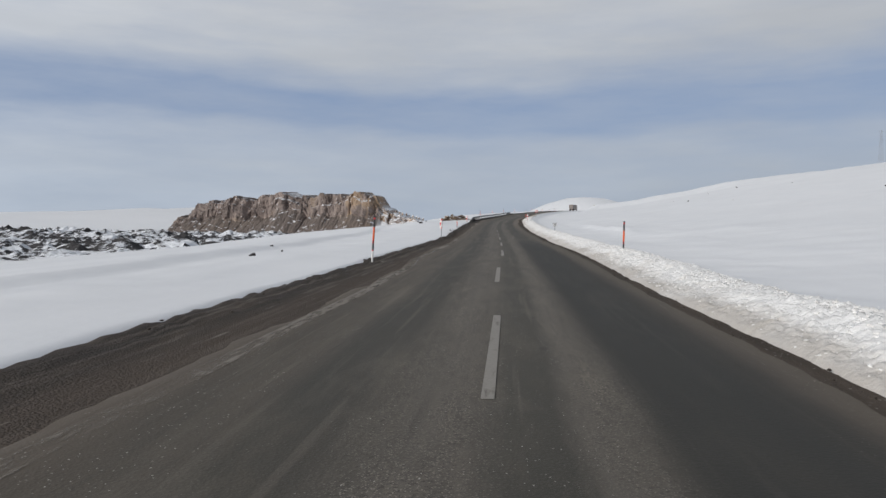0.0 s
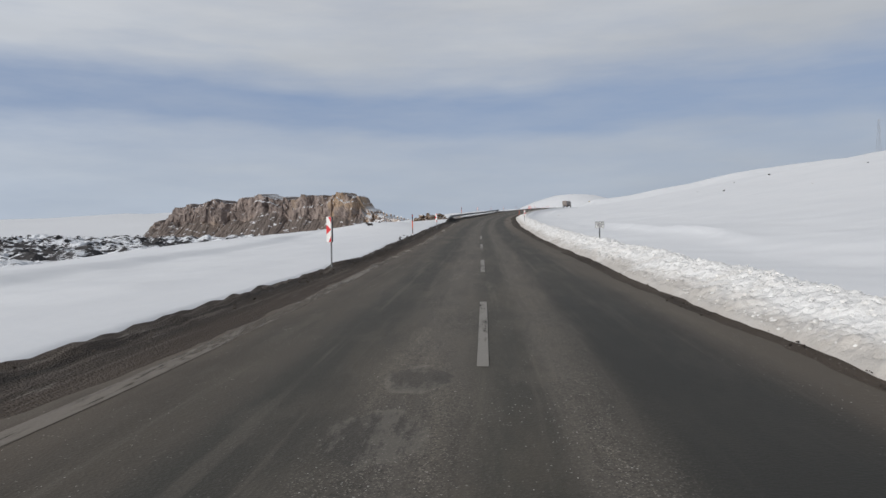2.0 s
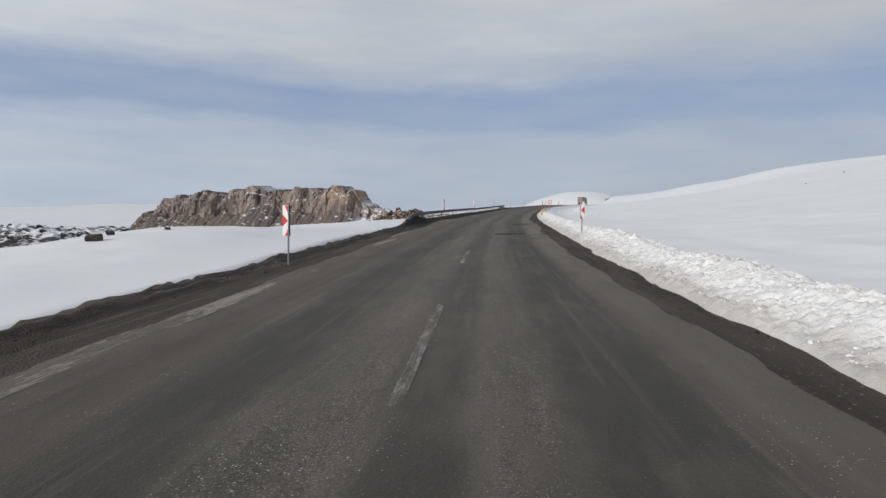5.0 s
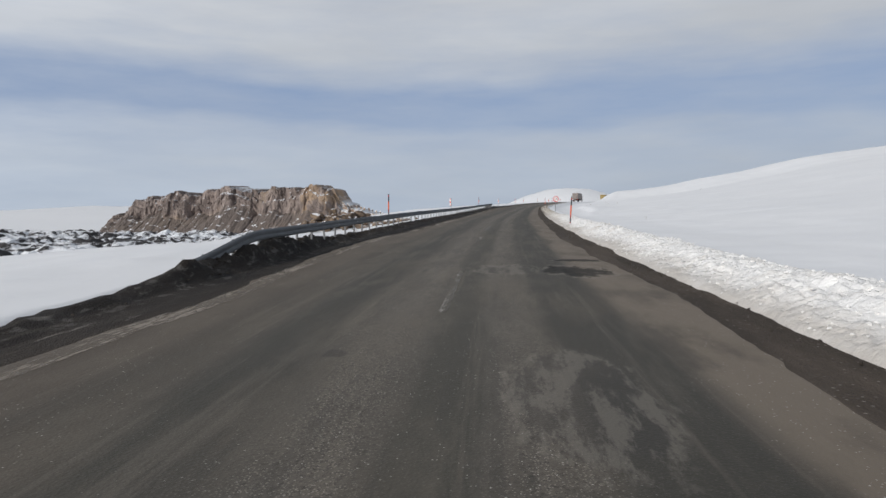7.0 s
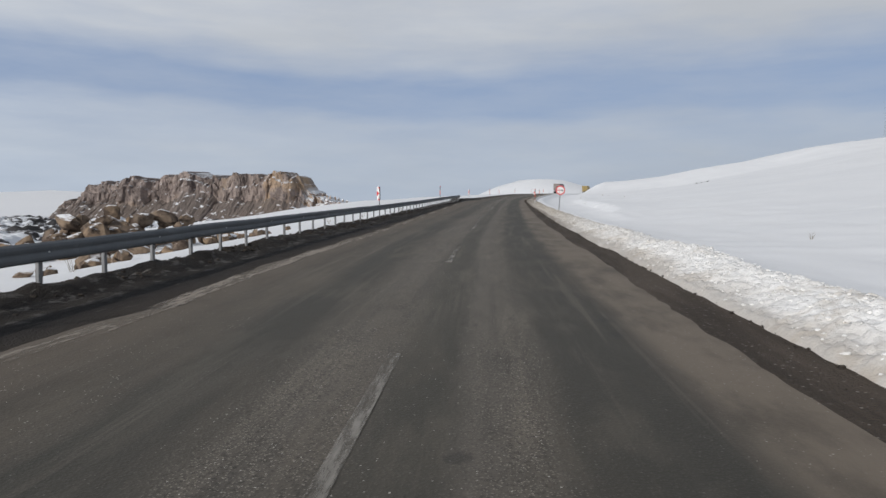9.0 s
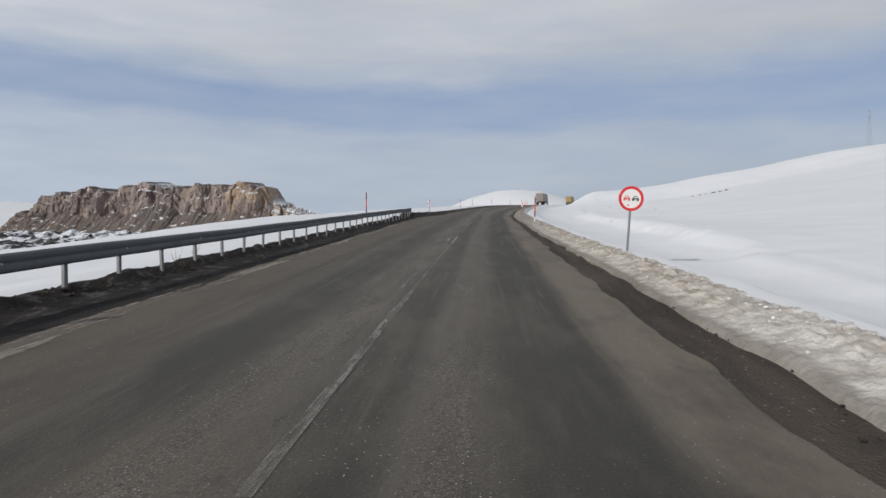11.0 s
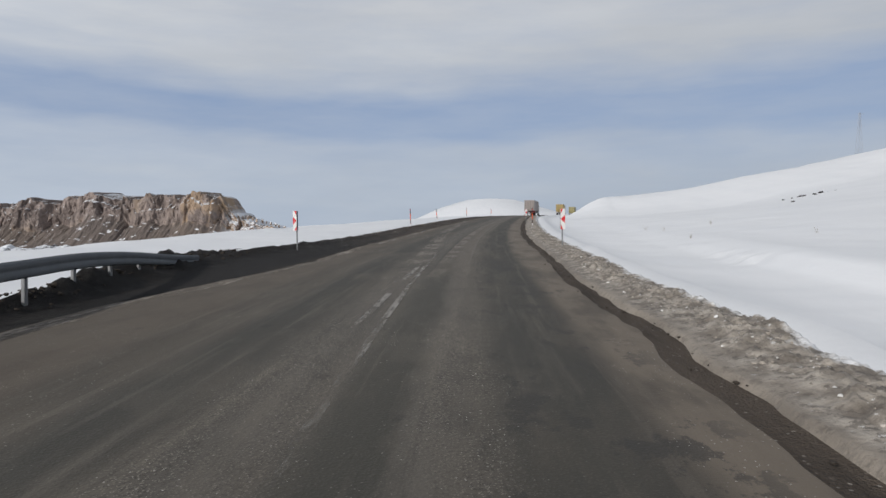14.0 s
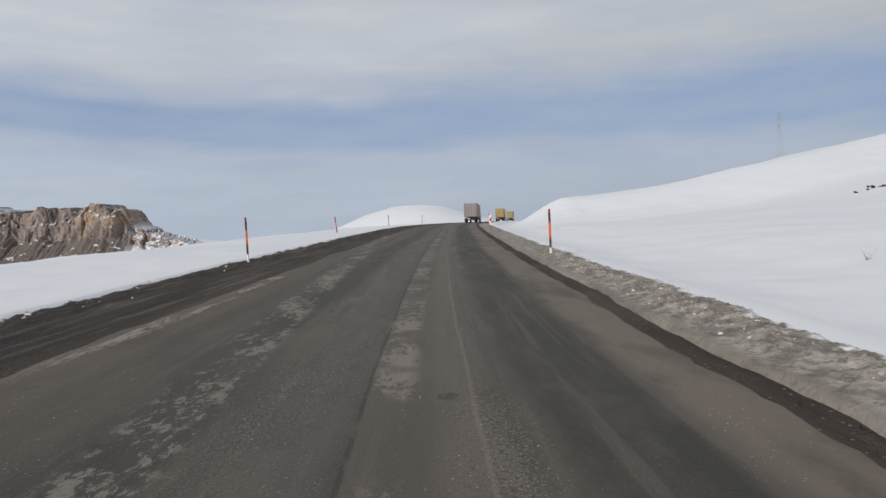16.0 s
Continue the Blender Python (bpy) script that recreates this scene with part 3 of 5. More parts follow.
# ---- smooth random fields ----
def lattice(ix, iy, seed):
    n = (ix.astype(np.int64) * 374761393 + iy.astype(np.int64) * 668265263 + seed * 974634777) & 0x7FFFFFFF
    n = ((n ^ (n >> 13)) * 1274126177) & 0x7FFFFFFF
    return ((n ^ (n >> 16)) & 0xFFFF) / 32767.5 - 1.0


def field(x, y, seed=0, octaves=4, gain=0.5):
    x, y = np.broadcast_arrays(np.asarray(x, float), np.asarray(y, float))
    total, amp = np.zeros(x.shape), 1.0
    for o in range(octaves):
        ix, iy = np.floor(x), np.floor(y)
        fx, fy = x - ix, y - iy
        fx, fy = fx * fx * fx * (fx * (fx * 6 - 15) + 10), fy * fy * fy * (fy * (fy * 6 - 15) + 10)
        a, b = lattice(ix, iy, seed + o), lattice(ix + 1, iy, seed + o)
        c, e = lattice(ix, iy + 1, seed + o), lattice(ix + 1, iy + 1, seed + o)
        total += amp * ((a * (1 - fx) + b * fx) * (1 - fy) + (c * (1 - fx) + e * fx) * fy)
        x, y, amp = x * 2.03 + 7.1, y * 2.03 + 3.7, amp * gain
    return total


def rubble(x, y, size, seed):
    """Heights of rounded lumps of about the given size lying side by side, from 0 to 1."""
    qx, qy = np.asarray(x, float) / size, np.asarray(y, float) / size
    ix, iy = np.floor(qx), np.floor(qy)
    best = np.zeros(qx.shape)
    for a in (-1, 0, 1):
        for b in (-1, 0, 1):
            cx, cy = ix + a, iy + b
            px = cx + 0.5 + 0.45 * lattice(cx, cy, seed)
            py = cy + 0.5 + 0.45 * lattice(cx, cy, seed + 1)
            big = 0.6 + 0.4 * lattice(cx, cy, seed + 2)
            dist = np.hypot((qx - px) * (1 + 0.3 * lattice(cx, cy, seed + 3)), qy - py)
            best = np.maximum(best, big * np.sqrt(np.maximum(0, 1 - (dist / (0.45 + 0.35 * big)) ** 2)))
    return best


def chunks(x, y, size, seed):
    """Heights of broken angular lumps with tilted tops, from 0 to about 1."""
    qx, qy = np.asarray(x, float) / size, np.asarray(y, float) / size
    ix, iy = np.floor(qx), np.floor(qy)
    best = np.zeros(qx.shape)
    for a in (-1, 0, 1):
        for b in (-1, 0, 1):
            cx, cy = ix + a, iy + b
            dx, dy = qx - cx - 0.5 - 0.4 * lattice(cx, cy, seed), qy - cy - 0.5 - 0.4 * lattice(cx, cy, seed + 1)
            big = 0.55 + 0.45 * lattice(cx, cy, seed + 2)
            t = 3.1 * lattice(cx, cy, seed + 3)
            rx, ry = dx * np.cos(t) + dy * np.sin(t), dy * np.cos(t) - dx * np.sin(t)
            far = np.maximum(np.abs(rx) * 1.25, np.abs(ry)) + 0.25 * (np.abs(rx) + np.abs(ry))
            top = big + 0.45 * rx * lattice(cx, cy, seed + 4) + 0.4 * ry
            best = np.maximum(best, np.clip(top, 0, 1.3) * np.clip((0.5 + 0.25 * big - far) * 3.2, 0, 1))
    return best


def ease(v, lo, hi):
    t = np.clip((np.asarray(v, float) - lo) / (hi - lo), 0, 1)
    return t * t * (3 - 2 * t)


# ---- mesh helpers ----
def part(name, bm, material, parent=None, label="", smooth=False):
    """One bmesh as one mesh object, under a thing where one is given."""
    me = bpy.data.meshes.new(name)
    bm.to_mesh(me)
    bm.free()
    me.materials.append(material)
    if smooth:
        me.polygons.foreach_set("use_smooth", [True] * len(me.polygons))
    ob = new(name, me)
    if parent:
        ob.parent = parent
    if label:
        ob["label"] = label
    return ob


def grid_mesh(name, X, Y, Z, material, uv=None, smooth=True):
    """A sheet from arrays of rows and columns."""
    r, c = X.shape
    co = np.stack([X, Y, Z], -1).reshape(-1, 3)
    i = np.arange((r - 1) * (c - 1))
    a = (i // (c - 1)) * c + i % (c - 1)
    quads = np.stack([a, a + 1, a + 1 + c, a + c], -1)
    me = bpy.data.meshes.new(name)
    me.vertices.add(len(co))
    me.vertices.foreach_set("co", co.ravel())
    me.loops.add(quads.size)
    me.loops.foreach_set("vertex_index", quads.ravel().astype(np.int32))
    me.polygons.add(len(quads))
    me.polygons.foreach_set("loop_start", np.arange(0, quads.size, 4, dtype=np.int32))
    me.polygons.foreach_set("use_smooth", np.full(len(quads), smooth))
    me.update(calc_edges=True)
    if uv is not None:
        lay = me.uv_layers.new(name="UVMap")
        flat = np.stack([uv[0], uv[1]], -1).reshape(-1, 2)[quads.ravel()]
        lay.data.foreach_set("uv", flat.ravel())
    me.materials.append(material)
    return new(name, me)


def box(bm, size, at=(0, 0, 0), bevel=0.0, m=None):
    r = bmesh.ops.create_cube(bm, size=1.0)
    vs = r["verts"]
    bmesh.ops.scale(bm, vec=size, verts=vs)
    if bevel:
        es = list({e for v in vs for e in v.link_edges})
        vs = list({v for f in bmesh.ops.bevel(bm, geom=es, offset=bevel, segments=2, affect="EDGES")["faces"] for v in f.verts} | {v for v in vs if v.is_valid})
    bmesh.ops.translate(bm, vec=at, verts=[v for v in vs if v.is_valid])
    if m is not None:
        bmesh.ops.transform(bm, matrix=m, verts=[v for v in vs if v.is_valid])


def tube(bm, r1, r2, length, at=(0, 0, 0), segments=12, m=None):
    r = bmesh.ops.create_cone(bm, cap_ends=True, segments=segments, radius1=r1, radius2=r2, depth=length)
    bmesh.ops.translate(bm, vec=(at[0], at[1], at[2] + length / 2), verts=r["verts"])
    if m is not None:
        bmesh.ops.transform(bm, matrix=m, verts=r["verts"])


def slab(bm, points, thick, m=None):
    """A flat polygon in x, z (facing -y), thick towards +y."""
    front = [bm.verts.new((x, 0, z)) for x, z in points]
    back = [bm.verts.new((x, thick, z)) for x, z in points]
    n = len(points)
    bm.faces.new(front)
    bm.faces.new(back[::-1])
    for i in range(n):
        j = (i + 1) % n
        bm.faces.new((front[j], front[i], back[i], back[j]))
    bmesh.ops.recalc_face_normals(bm, faces=bm.faces)
    if m is not None:
        bmesh.ops.transform(bm, matrix=m, verts=front + back)


def thing(name, m, label, category, group=""):
    """An empty at the base of a thing, which holds its parts."""
    e = new(name)
    e.empty_display_size = 0.3
    e.matrix_world = m
    return tagged(e, label, category, group)


# ---- the lie of the land ----
L_EDGE = ((-80, 6.0), (40, 6.1), (58, 5.75), (72, 5.45), (88, 5.8), (120, 6.1), (150, 6.6), (170, 7.0), (250, 7.1), (275, 7.15), (290, 7.2), (296, 7.5), (302, 9.0), (308, 9.9), (314, 9.2), (320, 8.4), (330, 7.7), (420, 8.4), (900, 8.0))
R_EDGE = ((-80, 4.1), (20, 3.92), (32, 4.12), (50, 4.18), (60, 4.08), (68, 4.22), (85, 4.3), (130, 4.65), (150, 4.75), (170, 4.65), (190, 4.6), (202, 4.65), (242, 4.45), (258, 4.12), (270, 4.04), (287, 3.95), (300, 3.92), (312, 4.05), (324, 4.1), (340, 4.2), (420, 4.3), (900, 4.3))


# where the asphalt ends on the left under a crust of dried slush
CRUST = ((-60, 3.6), (5, 3.55), (26, 3.6), (34, 4.1), (45, 4.0), (57, 3.85), (68, 4.05), (88, 3.8), (110, 4.0), (138, 4.3), (143, 4.6), (153, 4.25), (158, 4.5), (168, 5.0), (176, 4.9), (181, 4.35), (194, 4.15), (202, 4.3), (212, 4.1), (240, 4.7), (270, 5.25), (284, 5.6), (296, 5.6), (302, 4.9), (307, 4.45), (320, 4.5), (326, 4.25), (340, 4.15), (420, 4.2), (900, 4.2))


def crust_at(s):
    return -np.interp(s, *zip(*CRUST))


def road_left(s):
    return crust_at(s) - 0.28


def left_edge(s):
    return np.interp(s, *zip(*L_EDGE)) + 0.14 * field(s * 0.3, 0.5, 31, 4) + 0.05 * field(s * 1.3, 0.5, 33, 3, 0.5)


def right_edge(s):
    return np.interp(s, *zip(*R_EDGE)) + 0.10 * field(s * 0.3, 9.5, 41, 4)


EDGE_S = np.arange(-60.0, 460.0, 0.25)
LEFT_AT, RIGHT_AT = left_edge(EDGE_S), right_edge(EDGE_S)


def edge_at(s, table):
    return float(np.interp(s, EDGE_S, table))


LEFT_FALL = ((0, 0.0), (4, -0.05), (9, -0.25), (16, -0.45), (30, -1.35), (48, -3.3), (75, -7.0), (130, -12.5), (260, -22), (4000, -22))
RIGHT_RISE = ((0, -0.3), (1.5, -0.25), (2.2, 0.08), (2.8, 0.0), (3.8, -0.34), (5.5, -0.45), (9, -0.32), (14, 0.22), (24, 1.5), (36, 3.4), (58, 7.6), (88, 13.6), (118, 19.0), (155, 23.5), (210, 27.5), (300, 30), (700, 30), (1800, 15), (4000, 0))
HILL = ((-100, 1.0), (180, 1.0), (330, 0.84), (430, 0.76), (500, 0.76), (620, 0.56), (760, 0.36), (900, 0.22), (1300, 0.15))


def land(s, d, x, y):
    """Height of the snow over the datum. s, d: along and across the road; x, y: the same places in the world."""
    e = np.where(d < 0, -d - left_edge(s), d - right_edge(s))
    left = np.interp(np.maximum(e, 0), *zip(*LEFT_FALL))
    right = np.interp(np.maximum(e, 0), *zip(*RIGHT_RISE))
    right = np.where(right > 0.3, 0.3 + (right - 0.3) * np.interp(s, *zip(*HILL)), right)
    shoulder = np.interp(d, [12, 22, 42, 60, 75, 92, 110, 128, 200, 400], [0, -1.0, -1.4, -0.3, 0.5, 1.7, 1.6, 2.0, 2.0, 0])
    right = right + shoulder * ease(s, 330, 450) * (1 - ease(s, 560, 760)) - 0.25 * ease(s, 215, 250) * ease(e, 2.0, 3.2) * (1 - ease(e, 6, 12))
    cut = ease(s, 415, 470) * (1 - ease(s, 600, 680))
    right = right + cut * 5.0 * ease(e, 5.0, 17.0)
    z = np.where(d < 0, left + road_z(s) * (1 - 0.5 * ease(e, 5, 60)), right + road_z(s))
    rough = ease(e, 1.5, 14) * 0.22 + ease(e, 20, 120) * 0.7
    z = z + rough * field(x * 0.045, y * 0.03, 3, 4) + 0.05 * ease(e, 0.3, 3) * field(x * 0.45, y * 0.3, 5, 4) + 0.05 * ease(e, 2.0, 6) * (1 - ease(e, 30, 70)) * np.maximum(0, field(x * 0.16 + 0.2 * y, y * 0.06, 7, 4, 0.55) - 0.15)
    drift = ease(s, 225, 262) * (1 - ease(s, 300, 345)) * np.exp(-np.abs(d - 12.5 - 0.03 * (s - 260) - 1.2 * field(s * 0.05, 0.5, 15, 3)) / np.where(d > 12.5, 3.0, 0.7)) * 0.6
    drift = drift + ease(s, 70, 95) * (1 - ease(s, 112, 140)) * np.exp(-np.abs(d - 15.5 - 0.8 * field(s * 0.07, 3.5, 17, 3)) / np.where(d > 15.5, 2.5, 0.6)) * 0.5
    z = z + np.where(d > 0, drift, 0)
    lip = 17.5 + 0.03 * (s - 60) + 1.6 * field(s * 0.04, 6.5, 19, 3)
    z = z + np.where(d < 0, 0.3 * ease(s, 0, 25) * (1 - ease(s, 105, 150)) * (ease(-d, lip - 0.9, lip + 0.5) - ease(-d, lip + 0.5, lip + 9)), 0)
    z = z + np.where(d < 0, 0.45 * ease(s, 268, 305) * ease(e, 3.5, 16), 0)
    z = z - np.where(d < 0, 0.7 * ease(s, 175, 198) * (1 - ease(s, 228, 262)) * ease(e, 1.0, 5.0) * (1 - ease(e, 40, 90)), 0)
    # a low bank of drifted snow beside the sharp left-hand markers
    z = z + np.where(d < 0, 0.85 * np.exp(-((s - 133) / 13) ** 2 - ((d + 14.5) / 5.5) ** 2), 0)
    # plain on the left, far hills, the round hill ahead
    plain = -26 + 2.5 * field(x * 0.004, y * 0.004, 8, 4)
    far = np.hypot(x, y)
    ridge = ease(far, 1900, 3200) * (40 + 62 * np.abs(field(x * 0.0016 + 5, y * 0.0012, 12, 5)))
    sink = np.where(d < 0, ease(-d, 60, 280), 0) * (1 - ease(s, 700, 1500) * (1 - ease(-d, 150, 420)))
    z = z * (1 - sink) + plain * sink
    z = z + np.where(x < -300, ridge, 0) * ease(-x, 300, 1300)
    z = z + 70 * np.exp(-((x - 122) / 140) ** 2 - ((y - 1390) / 190) ** 2)
    z = np.where(e < 0, road_z(s) - 0.25, z - 0.12 * (1 - ease(e, 0.0, 0.3)))
    return z


def make_ground():
    back = -60 - np.geomspace(4, 2500, 14)[::-1]
    s = np.concatenate([back, np.arange(-60, -20, 5.0), np.arange(-20, 400, 0.35), np.arange(400, 470, 1.0), np.arange(470, 898, 4.0), 898 + np.geomspace(8, 3600, 34)])
    off = np.concatenate([[-3.0, -0.5, -0.12, 0.06, 0.25, 0.5, 0.8, 1.2, 1.7, 2.3], np.arange(2.9, 20, 0.55), 20.0 * np.geomspace(1.02, 195, 36)])
    d = np.concatenate([(-left_edge(s)[:, None] - off[None, ::-1]), (right_edge(s)[:, None] + off[None, :])], 1)
    S = np.repeat(s[:, None], d.shape[1], 1)
    near = np.clip(d, -40, 40)
    X, Y, _ = at_road(S, near)
    X = X + (d - near)
    Z = land(S, d, X, Y)
    ob = grid_mesh("ground", X, Y, Z, MAT_SNOW)
    return tagged(ob, "wind-packed white snow field sloping past the road", "snow", kind="structure")


make_ground()


def strip(name, s, d, z, material, label, category, kind="structure", smooth=True):
    """A sheet that follows the road. s: rows; d, z: arrays of rows by columns."""
    S = np.repeat(np.asarray(s)[:, None], d.shape[1], 1)
    X, Y, Z = at_road(S, d, z)
    return tagged(grid_mesh(name, X, Y, Z, material, (d, S), smooth), label, category, kind=kind)


def make_road():
    s = np.concatenate([np.arange(-60, -4, 1.0), np.arange(-4, 345, 0.3), np.arange(345, 470, 1.0), np.arange(470, 880, 4.0)])
    cols = np.linspace(-3.3, 3.62, 31)
    d = np.repeat(cols[None, :], len(s), 0)
    rim = road_left(s) + 0.2 * field(s * 0.3, 2.5, 51, 6, 0.6)
    d = np.concatenate([rim[:, None] + (-3.3 - rim)[:, None] * np.array([0, 0.04, 0.3, 0.65])[None, :], d], 1)
    room = np.interp(s, [-60, 20, 50, 68, 95, 130, 147, 155, 162, 172, 182, 191, 202, 240, 258, 270, 286, 312, 340, 900], [0.25, 0.22, 0.22, 0.42, 0.42, 0.85, 0.95, 0.5, 0.75, 0.95, 0.85, 0.72, 0.66, 0.68, 0.42, 0.36, 0.36, 0.27, 0.4, 0.6])
    d[:, -1] = right_edge(s) - room + 0.03 * field(s * 1.1, 4.5, 53, 5, 0.75)
    for back in range(2, 6):
        d[:, -back] = np.minimum(d[:, -back], d[:, 1 - back] - 0.06)
    z = -0.018 * np.abs(d) * 0.6 - 0.012 * np.exp(-((np.abs(d) - 1.75) / 0.35) ** 2)
    z[:, 0] -= 0.03
    z[:, -1] -= 0.02
    strip("road", s, d, z, MAT_ASPHALT, "worn grey asphalt road with salt streaks and muddy edges", "road")


make_road()


RIDGE = ((-40, 0.05), (50, 0.06), (75, 0.12), (100, 0.16), (150, 0.10), (154, 0.14), (158, 0.4), (162, 0.58), (166, 0.64), (171, 0.3), (180, 0.2), (240, 0.22), (270, 0.22), (284, 0.24), (292, 0.34), (299, 0.5), (304, 0.48), (309, 0.36), (316, 0.18), (330, 0.1), (440, 0.06))


def make_verges():
    s = np.concatenate([np.arange(-40, 440, 0.4), np.arange(440, 700, 4.0)])
    # left: wet soil between the asphalt and the snow, with a ridge of mud clods under the rail
    le = left_edge(s)
    u = np.linspace(0, 1, 30)[None, :]
    start = road_left(s)[:, None] + 0.6
    d = start - u * (le[:, None] + 0.35 + start)
    S = np.repeat(s[:, None], 30, 1)
    ridge = np.interp(s, *zip(*RIDGE))[:, None]
    z = -0.0108 * np.abs(d) - 0.026 - 0.03 * u - 0.05 * ease(u, 0.12, 0.0) + 0.022 * u * field(S * 0.9, d * 1.8, 61, 4) + ridge * np.exp(-((u - 0.82) / 0.13) ** 2) * (0.9 + 0.32 * field(S * 0.7, d * 1.4, 63, 5, 0.6))
    z = z + 0.06 * ease(u, 0.45, 0.8) * rubble(S, d, 0.3, 321) + (0.05 + 0.12 * ridge) * ease(u, 0.5, 0.8) * chunks(S, d, 0.55, 331)
    z = z - 0.3 * ease(u, 0.95, 1.0)
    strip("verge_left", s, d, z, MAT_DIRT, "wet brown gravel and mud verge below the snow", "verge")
    # right: a narrow strip of dark soil at the foot of the ploughed bank
    re = right_edge(s)
    u = np.linspace(0, 1, 10)[None, :]
    d = 2.95 + u * (re[:, None] + 0.5 - 2.95)
    S = np.repeat(s[:, None], 10, 1)
    z = -0.09 + 0.012 * field(S * 1.1, d * 2.5, 65, 4) + 0.012 * rubble(S, d, 0.12, 67) + 0.03 * ease(u, 0.6, 0.95)
    z = z - 0.12 * ease(d, 3.1, 2.95)
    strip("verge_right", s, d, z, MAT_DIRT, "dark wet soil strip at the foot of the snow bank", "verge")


make_verges()

BANK_TOP = ((-40, 0.34), (40, 0.36), (66, 0.45), (110, 0.45), (140, 0.40), (160, 0.34), (195, 0.31), (212, 0.27), (232, 0.16), (300, 0.12), (400, 0.12))


BANK_GRID = []


def make_bank():
    s = np.concatenate([np.arange(-20, 0, 0.2), np.arange(0, 345, 0.05), np.arange(345, 430, 0.2)])
    u = np.linspace(0, 1, 56)
    wide = np.interp(s, [-30, 150, 200, 240, 430], [2.9, 2.9, 2.4, 1.75, 1.65])[:, None]
    d = right_edge(s)[:, None] + 0.02 + u[None, :] * wide
    S = np.repeat(s[:, None], len(u), 1)
    top = np.interp(s, *zip(*BANK_TOP))[:, None] * (1 + 0.22 * field(s * 0.25, 1.5, 71, 3))[:, None]
    shape = np.interp(u, [0, 0.06, 0.2, 0.42, 0.6, 0.8, 1], [-0.2, 0.06, 0.32, 0.78, 1.0, 0.8, 0.15])[None, :]
    warp = 0.12 * field(S * 3.0, d * 3.0, 79, 2)
    patchy = ease(field(S * 0.5, d * 0.8, 81, 3), -0.5, 0.4)
    lump = 0.07 * np.abs(field(S * 1.0, d * 1.3, 73, 3)) + (0.35 + 0.65 * patchy) * (0.055 * chunks(S + warp, d, 0.26, 301) + 0.055 * rubble(S, d + warp, 0.15, 311))
    lump = lump + 0.035 * np.abs(field(S * 4.5, d * 6.0, 77, 4, 0.75)) - 0.07
    over = ease(s, 215, 245)[:, None]
    rise = ease(u, 0.0, 0.14)[None, :] * (1 - over) + over * (0.12 * ease(u, 0.0, 0.1) + 0.88 * ease(u, 0.12, 0.42))[None, :]
    z = top * shape + lump * (np.sqrt(np.maximum(top, 0.05)) * 1.5 * (1 - over) + 0.85 * over) * rise * (1 - ease(u, 0.78, 1.0))[None, :]
    z = z - 0.35 * ease(u, 0.85, 1.0)[None, :] - 0.1 * (1 - ease(u, 0.0, 0.07))[None, :]
    BANK_GRID.extend((s, wide[:, 0], z))
    ob = strip("snow_bank", s, d, z, MAT_BANK, "lumpy ploughed snow bank along the road edge, dirty at its foot", "snow bank", kind="stuff")
    lay = ob.data.uv_layers[0].data
    c = len(u)
    idx = np.empty(len(ob.data.loops), np.int32)
    ob.data.loops.foreach_get("vertex_index", idx)
    lay.foreach_set("uv", np.stack([u[idx % c], s[idx // c]], -1).ravel())


make_bank()


def blob(seed, rough=0.25, flat=0.75, sub=2):
    """An angular lump about one metre across, as arrays of places and faces."""
    bm = bmesh.new()
    bmesh.ops.create_icosphere(bm, subdivisions=sub, radius=0.5)
    rnd = random.Random(seed)
    o = Vector((rnd.uniform(0, 50), rnd.uniform(0, 50), rnd.uniform(0, 50)))
    planes = [Vector((rnd.gauss(0, 1), rnd.gauss(0, 1), rnd.gauss(0, 0.8))).normalized() for _ in range(12)]
    for v in bm.verts:
        p = v.co.copy()
        p *= 1 + rough * noise.noise(p * 2.2 + o) + 0.12 * noise.noise(p * 6 + o)
        for n in planes:
            over = p.dot(n) - 0.31
            if over > 0:
                p -= n * over * 0.97
        v.co = Vector((p.x, p.y, p.z * flat))
    return bm


def scatter_lumps(name, count, place, sizes, material, label, category, seed, variants=6):
    """Many lumps in one mesh. place(rnd): s, d, z over the road."""
    rnd = random.Random(seed)
    kinds = []
    for k in range(variants):
        bm = blob(seed * 10 + k, 0.3, 0.8, 1)
        kinds.append((np.array([v.co[:] for v in bm.verts]), np.array([[v.index for v in f.verts] for f in bm.faces])))
        bm.free()
    cos, fac, n = [], [], 0
    for _ in range(count):
        s, d, z = place(rnd)
        co, fa = kinds[rnd.randrange(variants)]
        k = sizes[0] + (sizes[1] - sizes[0]) * rnd.random() ** 1.7
        m = np.array(Euler((rnd.uniform(-0.5, 0.5), rnd.uniform(-0.5, 0.5), rnd.uniform(0, 6.3))).to_matrix())
        x, y, zz = at_road(s, d, z)
        cos.append(co @ m.T * k * (rnd.uniform(0.7, 1.5), rnd.uniform(0.7, 1.5), 0.8) + (float(x), float(y), float(zz) - 0.1 * k))
        fac.append(fa + n)
        n += len(co)
    me = bpy.data.meshes.new(name)
    me.from_pydata(np.concatenate(cos).tolist(), [], np.concatenate(fac).tolist())
    me.materials.append(material)
    return tagged(new(name, me), label, category, kind="stuff")


